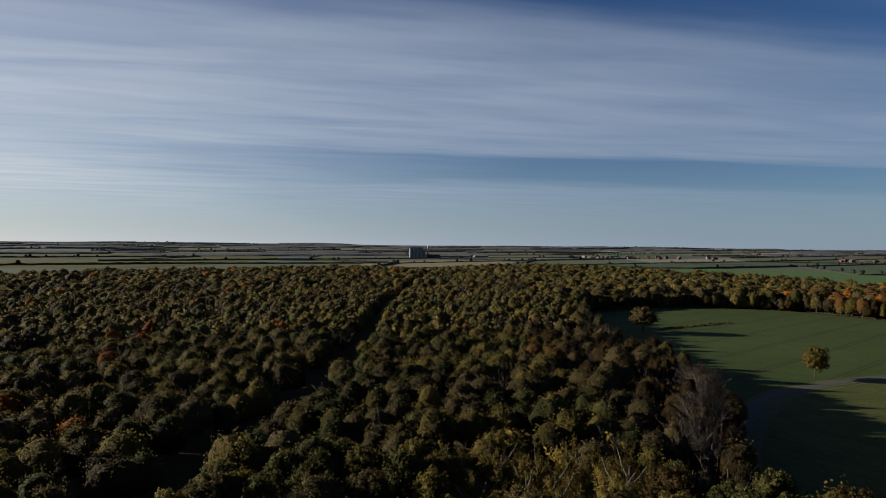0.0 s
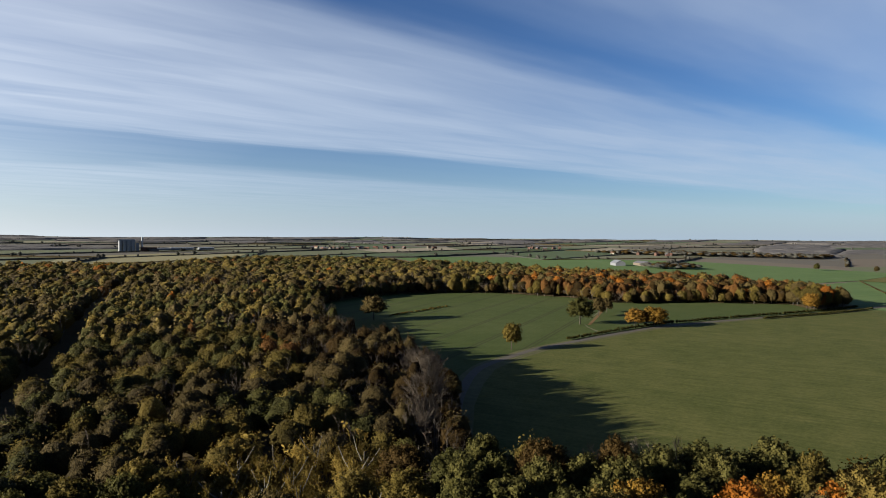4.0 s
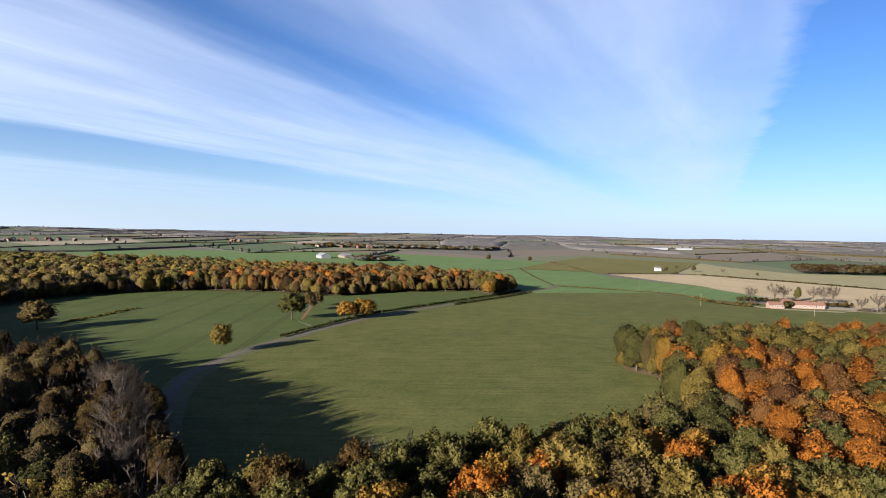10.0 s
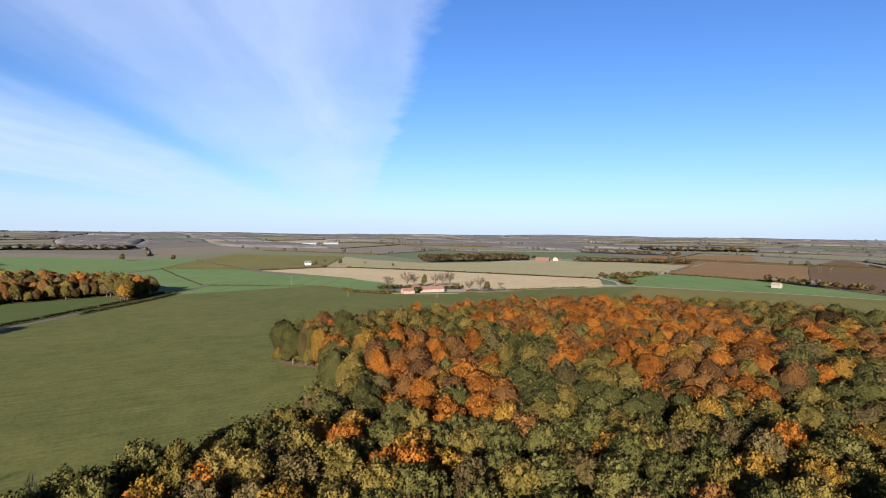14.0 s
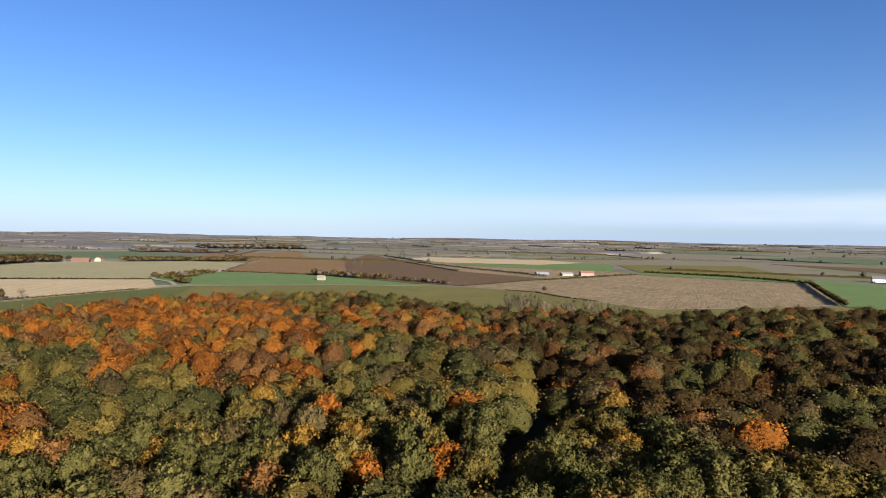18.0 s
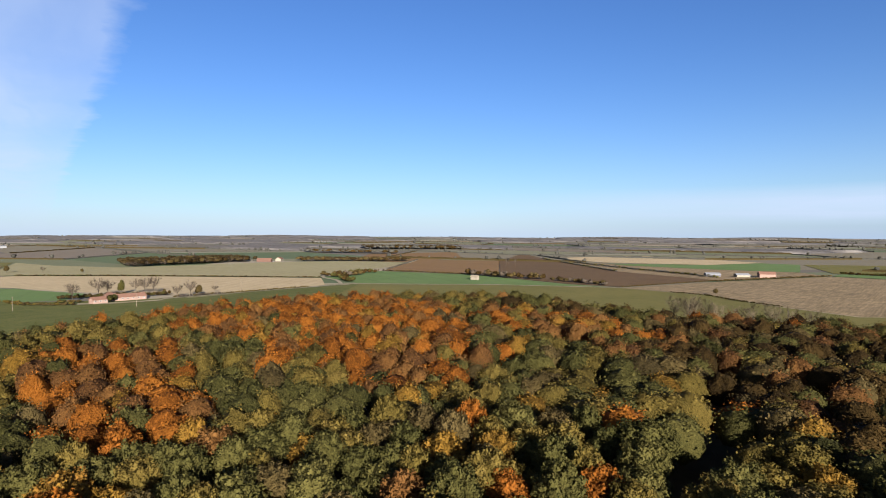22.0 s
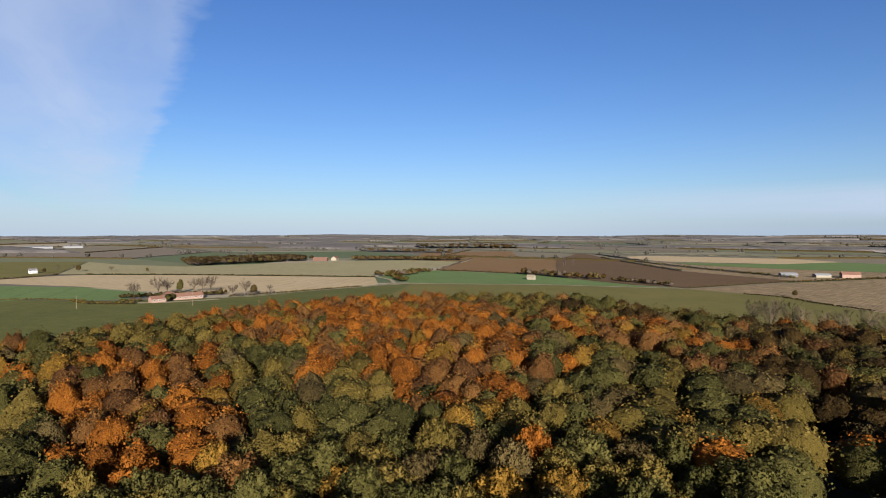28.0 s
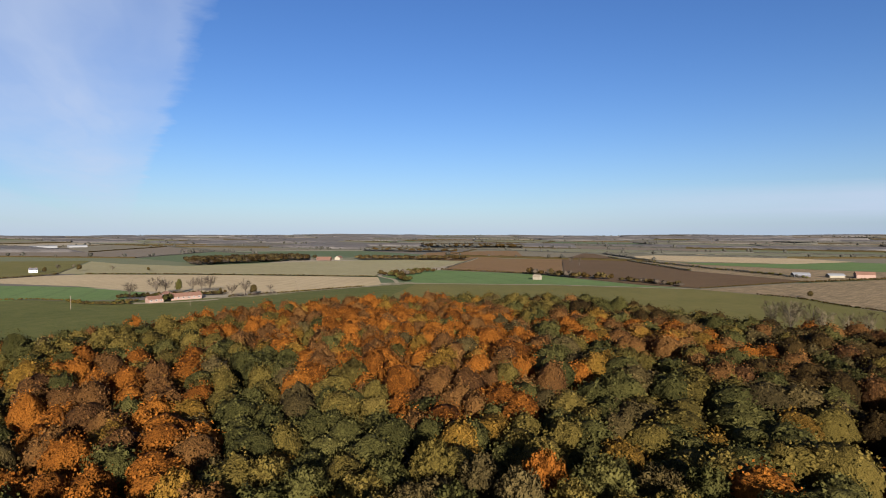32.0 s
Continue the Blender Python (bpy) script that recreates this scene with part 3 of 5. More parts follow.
def trunk_mesh(height, bark, limbs=5):
    chunks = [tube([(0, 0, -0.3), (0.1, 0.05, height * 0.3), (0.25, -0.1, height * 0.62), (0.3, 0.1, height * 0.86)],
                   [0.34, 0.25, 0.15, 0.05], 8)]
    for i in range(limbs):
        w, z = i * 2.4, height * (0.34 + 0.07 * i)
        c, s = math.cos(w), math.sin(w)
        chunks.append(tube([(0.12, 0, z), (1.3 * c, 1.3 * s, z + 1.6), (2.4 * c, 2.4 * s, z + 3.6)], [0.11, 0.075, 0.03], 5))
    v, f = joined(chunks)
    return mesh("trunk", v, f, bark, smooth=True)


TRUNK, TRUNK_BIRCH = trunk_mesh(17.0, BARK), trunk_mesh(17.0, BIRCH, 7)
WORDS = {"green": "dark green oak", "olive": "olive green oak turning", "yellow": "golden yellow birch", "orange": "bright orange autumn beech",
         "russet": "russet brown beech", "umber": "dark umber-brown oak", "brown": "dull brown half-bare oak", "bare": "bare grey ash", "pale": "thin pale yellow willow"}
NAMES = {n: i for i, n in enumerate(SPECIES)}
crown_meshes = {}


def crown_mesh(kind, i, patterns, tier):
    key = (tier, kind, i % len(patterns))
    if key not in crown_meshes:
        v, f, core, nor, tone = patterns[i % len(patterns)]
        crown_meshes[key] = mesh("crown", v, f, [LEAF[kind], SHADED_BODY[NAMES[kind]]], np.arange(len(f)) < core, True, nor, tone)
    return crown_meshes[key]


def tree(kind, x, y, height, spread=1.0, i=0, group="trees of the wood", label="", broad=False):
    """One tree: trunk with limbs, and crown."""
    root = new("tree")
    z = float(rise(x, y))
    s = height / 18.0
    root.matrix_basis = Matrix.LocRotScale((x, y, z), Euler((0, 0, i * 1.7)), (s * spread, s * spread, s))
    patterns = (FIELD_BARE if broad else NEAR_BARE) if kind in ("bare", "straw") else NEAR_PALE if kind == "pale" else FIELD if broad else NEAR
    part("trunk", TRUNK_BIRCH if kind == "pale" else TRUNK, None, root)
    part("crown", crown_mesh(kind, i, patterns, "field" if broad else "near"), None, root)
    return tagged(root, label or WORDS[kind] + " tree in the autumn wood", "tree", group)


def merged(name, patterns, xs, ys, scales, kinds, label, category, seed=0, bare=()):
    """Many trees or bushes as one mesh. kinds: the index of each one's foliage; scales: (n, 2) across and up."""
    r = np.random.default_rng(seed)
    verts, faces, index, normals, tones, n = [], [], [], [], [], 0
    which = r.integers(0, len(patterns), len(xs))
    if bare:
        which = np.where(kinds == NAMES["bare"], len(patterns) + which % len(bare), which)
        patterns = [*patterns, *bare]
    turn = r.uniform(0, 2 * math.pi, len(xs))
    own = r.uniform(-0.55, 0.55, len(xs))
    for w, (v, f, core, nor, tone) in enumerate(patterns):
        at = np.flatnonzero(which == w)
        if not len(at):
            continue
        c, s = np.cos(turn[at])[:, None], np.sin(turn[at])[:, None]
        x = (v[:, 0] * c - v[:, 1] * s) * scales[at, :1] + xs[at, None]
        y = (v[:, 0] * s + v[:, 1] * c) * scales[at, :1] + ys[at, None]
        z = v[:, 2] * scales[at, 1:] + rise(xs[at], ys[at])[:, None]
        verts.append(np.stack([x, y, z], -1).reshape(-1, 3))
        up = np.broadcast_to(nor[:, 2], (len(at), len(v)))
        normals.append(np.stack([nor[:, 0] * c - nor[:, 1] * s, nor[:, 0] * s + nor[:, 1] * c, up], -1).reshape(-1, 3))
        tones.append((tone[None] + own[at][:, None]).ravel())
        faces.append((f[None] + (n + np.arange(len(at)) * len(v))[:, None, None]).reshape(-1, 4))
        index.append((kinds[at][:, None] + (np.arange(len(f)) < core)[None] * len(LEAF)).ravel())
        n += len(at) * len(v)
    me = mesh(name, np.concatenate(verts), np.concatenate(faces), [*LEAF.values(), *SHADED_BODY], np.concatenate(index), True, np.concatenate(normals), np.concatenate(tones))
    return tagged(new(name, me), label, category, kind="stuff")


# ---- ground, fields, roads ----
FIELD_TURN, CELL_X, CELL_Y = radians(24), 380.0, 235.0


def far_corner(i, j):
    """The corner (i, j) of the far fields' uneven grid."""
    x = (i + 0.5 * (j % 2) + 0.32 * noise.noise(Vector((i * 3.7, j * 1.9, 0.5)))) * CELL_X
    y = (j + 0.34 * noise.noise(Vector((i * 2.3, j * 4.1, 7.5)))) * CELL_Y
    c, s = math.cos(FIELD_TURN), math.sin(FIELD_TURN)
    return np.array((x * c - y * s, x * s + y * c))


CELLS = []


def make_ground():
    """One sheet of land out to the skyline, whose far fields each have their own crop."""
    verts, faces, index = [], [], []
    r = random.Random(3)
    n = 4
    for i in range(-15, 15):
        for j in range(-23, 23):
            a, b, c, d = far_corner(i, j), far_corner(i + 1, j), far_corner(i + 1, j + 1), far_corner(i, j + 1)
            mid = (a + b + c + d) / 4
            if np.linalg.norm(mid) > 5300:
                continue
            east = np.linalg.norm(mid) > 1200 and 50 < math.degrees(math.atan2(mid[0], mid[1])) < 160
            crop = r.choice((0, 1, 2, 2, 3, 3, 4, 5, 6, 6) if east else (0, 0, 0, 1, 1, 1, 2, 3, 4, 5, 5, 6))
            CELLS.append((a, b, c, d, mid))
            o = len(verts)
            for u in range(n + 1):
                for w in range(n + 1):
                    p = (a * (1 - u / n) + b * u / n) * (1 - w / n) + (d * (1 - u / n) + c * u / n) * w / n
                    far = np.linalg.norm(p)
                    p = p * min(1.0, 4930.0 / far) if far > 0 else p
                    verts.append((p[0], p[1], float(rise(p[0], p[1]))))
            for u in range(n):
                for w in range(n):
                    q = o + u * (n + 1) + w
                    faces.append((q, q + n + 1, q + n + 2, q + 1))
                    index.append(crop)
    ground = new("ground", mesh("ground", verts, faces, FAR_FIELDS, index))
    bm = bmesh.new()
    bm.from_mesh(ground.data)
    bmesh.ops.remove_doubles(bm, verts=list(bm.verts), dist=0.01)
    bm.to_mesh(ground.data)
    bm.free()
    tagged(ground, "flat patchwork of autumn farmland reaching the skyline", "ground", kind="structure")


make_ground()
WEST_WOOD = [(-470, 560), (-378, 622), (-244, 703), (-59, 835), (5, 787), (64, 757), (150, 880), (200, 960), (300, 940), (379, 830), (430, 640), (458, 480),
             (485, 370), (500, 290), (462, 186), (410, 190), (429, 216), (378, 258), (327, 284), (322, 327), (295, 383), (238, 412), (191, 409), (133, 373),
             (112, 296), (92, 212), (98, 182), (94, 152), (78, 114), (64, 88), (54, 72), (0, 0), (-40, -10), (-130, 110), (-300, 330)]
EAST_WOOD = [(54, 72), (62, 65), (73, 56), (83, 47), (99, 35), (118, 26), (138, 17), (165, 22), (195, 28), (208, 33), (212, 44), (222, 48), (234, 38), (240, 20), (250, 2), (270, -33), (284, -70),
             (290, -105), (280, -148), (248, -184), (220, -203), (191, -200), (170, -203), (147, -208), (130, -222), (112, -250), (88, -290), (50, -345), (-20, -390), (-45, -380), (-40, -10), (0, 0)]
RIDE = [(-32, 60), (-23, 102), (-10, 162), (-4, 229), (11, 387), (60, 706)]
RIDE_EAST = [(46, -58), (56, -72), (64, -95), (82, -110)]
ROAD = [(60, 82), (76, 108), (90, 128), (106, 147), (122, 162), (141, 171), (163, 179), (190, 184), (229, 190), (270, 193), (339, 187), (409, 179), (450, 177), (520, 172)]

sheet("field_west", [(60, 78), (94, 135), (108, 150), (124, 164), (142, 173), (163, 182), (190, 187), (216, 191), (226, 212), (234, 222), (276, 252), (322, 283), (330, 330), (300, 400), (190, 425), (120, 380), (85, 290), (60, 200), (40, 120)],
      MAT_WHEAT2, 0.05, "green winter wheat field with wheel marks", "field")
sheet("field_strip", [(218, 191), (229, 193), (270, 196), (339, 190), (409, 182), (440, 180), (440, 220), (380, 265), (326, 290), (278, 252), (235, 223), (227, 212)],
      MAT_WHEAT3, 0.06, "narrow green wheat field beside the lane", "field")
sheet("field_big", [(50, 60), (76, 100), (94, 125), (110, 143), (126, 158), (144, 167), (166, 175), (190, 180), (229, 186), (270, 189), (339, 183), (409, 175), (440, 172), (518, 172),
                    (514, 84), (488, 45), (478, 0), (470, -60), (480, -84), (503, -128), (514, -162), (526, -211), (490, -272), (455, -320), (400, -390), (250, -290), (300, -100), (240, -20), (150, 0), (90, 20)],
      MAT_WHEAT, 0.04, "broad green winter wheat field streaked with rows", "field")
sheet("field_south_strip", [(526, -214), (490, -274), (457, -322), (412, -376), (385, -402), (295, -419), (242, -394), (179, -385), (98, -515), (20, -520), (0, -300), (150, -170), (280, -150), (330, -120), (440, -160)],
      MAT_GRASS, 0.08, "dull green grass field behind the wood", "field")
sheet("field_bright", [(440, 178), (468, 200), (505, 290), (735, 300), (780, 250), (735, 201), (679, 168), (612, 66), (535, 8), (490, 20), (490, 47), (518, 84)], MAT_EMERALD, 0.06, "bright green young corn field", "field")
sheet("field_stubble", [(717, 177), (774, 119), (785, 81), (732, -26), (676, -115), (615, -205), (526, -180), (510, -150), (493, -79), (500, -36), (561, 22), (617, 64)],
      MAT_STUBBLE, 0.07, "pale straw stubble field", "field")
sheet("field_pale", [(1105, 115), (1000, 60), (915, -23), (972, -215), (972, -374), (875, -434), (762, -349), (671, -225), (622, -205), (682, -113), (738, -24), (792, 84), (800, 110)],
      MAT_PALE, 0.08, "pale grey-green pasture with faint stripes", "field")
sheet("field_emerald", [(691, -271), (694, -311), (586, -379), (429, -389), (389, -404), (412, -374), (495, -275), (534, -214), (622, -212)], MAT_EMERALD, 0.09, "vivid green young corn field round a small hut", "field")
sheet("field_brown", [(717, -329), (762, -352), (880, -440), (961, -501), (865, -616), (611, -435), (590, -383), (694, -315)], MAT_BROWN, 0.09, "bare brown ploughed field", "field")
sheet("field_brown_north", [(980, -380), (1235, -520), (1275, -771), (1000, -620), (890, -445)], MAT_BROWN, 0.05, "reddish brown ploughed field", "field")
sheet("field_dark", [(865, -616), (1110, -858), (776, -682), (549, -576), (392, -560), (384, -410), (404, -405), (429, -391), (586, -382), (611, -437)], MAT_DARK, 0.10, "dark freshly ploughed field", "field")
sheet("field_rough", [(378, -404), (384, -546), (371, -737), (176, -759), (98, -522), (179, -387), (242, -396), (295, -421), (350, -412)], MAT_ROUGH, 0.10, "tan rough stubble field with darker streaks", "field")
sheet("field_south_green", [(385, -791), (177, -830), (80, -762), (-60, -640), (-40, -480), (55, -500), (97, -520), (176, -765), (371, -742)], MAT_EMERALD, 0.11, "green field beyond a dark hedge", "field")
sheet("field_scrub", [(776, -684), (800, -712), (710, -718), (645, -706), (529, -732), (429, -777), (375, -740), (388, -562), (549, -579)], MAT_ROUGH, 0.05, "rough tan grassland beside ploughed earth", "field")
sheet("field_cream", [(910, -814), (931, -980), (855, -1033), (598, -978), (605, -838), (736, -742), (846, -763)], MAT_STUBBLE, 0.06, "long cream stubble field", "field")
sheet("field_green_strip", [(708, -722), (603, -838), (596, -960), (536, -975), (429, -780), (529, -735), (645, -709)], MAT_EMERALD, 0.07, "green strip of young corn", "field")
sheet("field_far_green", [(534, -980), (400, -800), (184, -836), (374, -1150)], MAT_GRASS, 0.08, "far dull green field", "field")
sheet("field_far_dark", [(374, -1303), (115, -1093), (20, -1100), (137, -1300)], MAT_DARK, 0.08, "far dark ploughed field", "field")
sheet("field_north_green", [(480, 520), (500, 320), (735, 302), (940, 330), (1000, 700), (760, 1060), (560, 1100), (450, 700)], MAT_EMERALD, 0.05, "long green pasture behind the wood", "field")
sheet("field_northeast", [(735, 300), (940, 330), (1180, 340), (1120, 120), (800, 112), (770, 130), (718, 180), (740, 205)], MAT_GRASS, 0.05, "dull green pasture with lone trees", "field")
sheet("field_northwest_green", [(-1057, 1742), (-867, 1428), (-300, 1280), (-200, 1700), (-600, 1900)], MAT_GRASS, 0.05, "far green field", "field")
sheet("field_northwest_dark", [(-867, 1400), (-600, 960), (-420, 970), (-270, 1270)], MAT_GRASS, 0.06, "far dull green field", "field")
sheet("field_north_tan", [(-31, 1331), (156, 1476), (330, 1400), (250, 1150), (40, 900), (-60, 900)], MAT_PALE, 0.05, "pale tan field before a factory", "field")

ribbon("road", ROAD, 3.3, MAT_ROAD, 0.12, "narrow grey country lane between hedges", "road")
ribbon("roadside", ROAD, 18.0, MAT_VERGE, 0.02, "rough grass beside the lane", "verge")
ribbon("verge", ROAD[2:], 7.0, MAT_VERGE, 0.09, "rough grass verge along the lane", "verge")
ribbon("track", [(233, 217), (318, 281)], 1.8, MAT_BROWN, 0.1, "pale bare track beside trees", "track")
LANE = [(470, -40), (486, -84), (503, -128), (514, -162), (531, -197), (526, -211), (490, -272), (465, -316), (412, -374), (385, -404)]
ribbon("lane_verge", LANE, 9.0, MAT_VERGE, 0.13, "dull grass verge along a far lane", "verge")
ribbon("lane", LANE, 3.6, MAT_TRACK, 0.17, "pale farm lane past the wood", "road")
ribbon("lane_east", [(531, -197), (575, -208), (628, -211), (690, -250), (745, -330), (860, -430), (960, -500)], 4.0, MAT_TRACK, 0.5, "pale farm track between fields", "road")


# ---- the woods ----
def floor_of(name, poly):
    sheet(name, poly, MAT_FLOOR, 0.14, "brown leaf litter under the trees", "forest floor")


floor_of("forest_floor_west", WEST_WOOD)
floor_of("forest_floor_east", EAST_WOOD)


def spots(poly, step, seed):
    r = np.random.default_rng(seed)
    x0, y0 = np.min(poly, axis=0)
    x1, y1 = np.max(poly, axis=0)
    gx, gy = np.meshgrid(np.arange(x0, x1, step), np.arange(y0, y1, step * 0.87))
    gx = gx + (np.arange(gx.shape[0]) % 2)[:, None] * step / 2
    x, y = gx.ravel() + r.normal(0, step * 0.2, gx.size), gy.ravel() + r.normal(0, step * 0.2, gx.size)
    keep = inside(poly, x, y) & (off_line(RIDE, x, y) > 5.5) & (off_line(RIDE_EAST, x, y) > 3.2) & (off_line(ROAD[2:], x, y) > 5.5)
    return x[keep], y[keep]


ORANGE = [[(196, 12), (180, -24), (150, -20), (120, -24), (100, -14), (106, 2), (140, 8), (170, 16)],
          [(250, 5), (286, -66), (282, -120), (224, -140), (150, -100), (108, -72), (116, -50), (150, -46), (172, -40), (215, -20)],
          [(120, -150), (170, -162), (220, -150), (190, -128), (140, -120)]]
GREEN_BAND = [(200, 12), (230, -10), (235, -40), (190, -30)]


def kinds_at(x, y, seed):
    """The kind of each tree, by the zone of the wood that it stands in."""
    r = np.random.default_rng(seed)
    u = r.uniform(0, 1, len(x))
    patch = np.array([noise.noise(Vector((a * 0.018, b * 0.018, 3.0))) for a, b in zip(x, y)])

    def pick(weights):
        names, p = list(weights), np.cumsum(list(weights.values()))
        return np.array([NAMES[n] for n in names])[np.searchsorted(p / p[-1], u, side="right").clip(0, len(names) - 1)]

    east = pick({"green": 50, "olive": 30, "brown": 10, "yellow": 4, "orange": 3, "russet": 2, "bare": 1})
    fire = pick({"orange": 52, "russet": 28, "yellow": 8, "olive": 6, "green": 3, "brown": 3})
    south = pick({"umber": 44, "olive": 6, "green": 28, "brown": 10, "orange": 3, "russet": 9})
    west = pick({"olive": 34, "green": 36, "brown": 20, "russet": 2, "orange": 0.6, "bare": 9})
    dull = pick({"olive": 32, "brown": 24, "green": 16, "umber": 4, "bare": 16, "orange": 2})
    grey_ = pick({"brown": 38, "bare": 34, "olive": 24, "russet": 4})
    far_e = pick({"brown": 26, "orange": 6, "russet": 34, "olive": 20, "umber": 14})
    out = east
    out = np.where(y < -95 - 0.25 * x + 20 * patch, south, out)
    for zone in ORANGE:
        out = np.where(inside(zone, x + 8 * patch, y + 8 * patch), fire, out)
    bank_ = pick({"olive": 34, "green": 38, "brown": 10, "yellow": 8, "orange": 7, "russet": 3})
    out = np.where((y > -8) & (x < 150) & (out == east), bank_, out)
    out = np.where(inside(GREEN_BAND, x, y) & (u > 0.25), NAMES["olive"], out)
    west_wood = inside(WEST_WOOD, x, y)
    out = np.where(west_wood, west, out)
    out = np.where(west_wood & (x < np.interp(y, [60, 229, 387, 706], [-32, -4, 11, 60])), dull, out)
    out = np.where(west_wood & (patch > 0.22) & (y > 120), grey_, out)
    out = np.where(west_wood & (y > 395 + 60 * patch) & (x > 60) & (x < 300) & (y < 520), grey_, out)
    out = np.where(west_wood & (x > 300) & (y < 420), far_e, out)
    out = np.where(west_wood & (x > 12) & (x < 44) & (y > 48) & (y < 96), pick({"pale": 62, "bare": 16, "olive": 12, "brown": 10}), out)
    out = np.where((x > 40) & (x < 80) & (y > 38) & (y < 80), pick({"green": 46, "olive": 26, "umber": 22, "bare": 6}), out)
    return np.where(west_wood & (x > 43 + 0.1 * (y - 60)) & (x < 105) & (y > 58) & (y < 240), pick({"bare": 44, "brown": 26, "umber": 30}), out)


MARKED = [("yellow", 101, -17), ("yellow", 77, -56), ("orange", 64, -49), ("yellow", 105, -55), ("yellow", 85, -6), ("orange", 91, 29), ("orange", 105, 22),
          ("pale", 27, 75), ("pale", 34, 70), ("pale", 38, 78), ("pale", 22, 68), ("pale", 30, 82), ("bare", 48, 66), ("bare", 58, 70),
          ("green", 214, 41), ("green", 220, 45), ("olive", 227, 40), ("yellow", 205, 30), ("orange", 196, 25), ("olive", 212, 33), ("yellow", 222, 35), ("orange", 188, 22)]


def plant_woods():
    made = 0
    for w, (poly, tall) in enumerate(((EAST_WOOD, 19.2), (WEST_WOOD, 17.0))):
        x, y = spots(poly, 6.45, 11 + w)
        r = np.random.default_rng(31 + w)
        south = (w == 0) & (y < -62 - 0.2 * x)
        stay = ~south | (r.uniform(0, 1, len(x)) < 0.8)
        x, y, south = x[stay], y[stay], south[stay]
        kinds = kinds_at(x, y, 21 + w)
        for kind, ax, ay in MARKED:
            at = np.hypot(x - ax, y - ay)
            if at.min() < 5:
                i = at.argmin()
                kinds[i], x[i], y[i] = NAMES[kind], ax, ay
        high = tall * r.uniform(0.92, 1.07, len(x))
        high *= np.where((w == 1) & (np.hypot(x, y) > 190) & (r.uniform(0, 1, len(x)) < 0.3), 0.84, 1.0)
        wide = tall * r.uniform(0.88, 1.32, len(x)) * np.where(south, 1.2, 1.0)
        high *= np.where((w == 0) & (np.hypot(x, y) > 150), 1.07, 1.0)
        edge = (w == 1) & (x > 120) & (y > 180)
        high *= np.where(edge, r.uniform(0.72, 1.05, len(x)), 1.0)
        wide *= np.where(edge, r.uniform(1.1, 1.5, len(x)), 1.0)
        dist = np.minimum(np.hypot(x - 3, y + 2), np.hypot(x - 24, y + 16))
        turn = np.degrees(np.arctan2(-x + 3, y + 2))
        seen = (turn < 42) & (turn > -178)
        limit = 80.0 if w == 0 else 86.0
        single = (dist > 44) & (dist < limit) & seen
        for i in np.flatnonzero(single):
            tree(SPECIES[kinds[i]], float(x[i]), float(y[i]), float(high[i]), float(wide[i] / high[i]), int(i))
            made += 1
        name = ("woodland_east", "woodland_west")[w]
        words = ("dense autumn wood of green, golden and orange trees", "wide olive and brown autumn wood")[w]
        rim = (off_line(poly + poly[:1], x, y) < 11) & (dist < 520) & (x > 40)
        low = rim & ~single & (w == 0)
        wide, high = np.where(low, wide * 1.2, wide), np.where(low, high * r.uniform(0.8, 0.95, len(x)), high)
        scales = np.stack([wide, high], 1) / 18.0
        mid = ~single & (((dist < (310 if w == 0 else 215)) | rim) & seen | (dist < 60))
        bare, pale = kinds == NAMES["bare"], kinds == NAMES["pale"]
        stems = []
        for i in np.flatnonzero(rim & ~single & seen):
            h, lean_x, lean_y = high[i], r.normal(0, 0.4), r.normal(0, 0.4)
            stems.append(tube([(x[i], y[i], -0.2), (x[i] + lean_x * 0.4, y[i] + lean_y * 0.4, h * 0.4), (x[i] + lean_x, y[i] + lean_y, h * 0.75)], [0.36, 0.24, 0.1], 5))
        tagged(new("edge_trunks", mesh("edge_trunks", *joined(stems), BARK, smooth=True)), "pale grey trunks along the edge of the wood", "trunks", kind="stuff")
        for n, (some, patterns) in enumerate(((mid & ~rim & ~bare & ~pale, MID), (mid & rim & ~bare & ~pale, MID_LOW), (mid & bare, MID_BARE), (mid & pale, MID_PALE))):
            if some.any():
                merged(name, patterns, x[some], y[some], scales[some], kinds[some], words, "woodland", 40 + n + 6 * w)
        far = ~single & ~mid
        thin = far & ((dist < 420) & seen | (r.uniform(0, 1, len(x)) < np.where((y < 620) & (x > 60), 0.8, 0.38)))
        grow = np.where(dist < 420, 1.0, np.where((y < 620) & (x > 60), 1.12, 1.5))[:, None] * (1, 0) + (0, 1)
        for n, (some, patterns) in enumerate(((thin & ~bare, FAR), (thin & bare, FAR_BARE))):
            if some.any():
                merged(name, patterns, x[some], y[some], (scales * grow)[some], kinds[some], words, "woodland", 50 + w + 3 * n)
    print("single trees", made)


plant_woods()


# ---- trees that stand alone ----
def lone(kind, x, y, height, spread, i, label):
    return tree(kind, x, y, height, spread, i, "field trees", label, True)


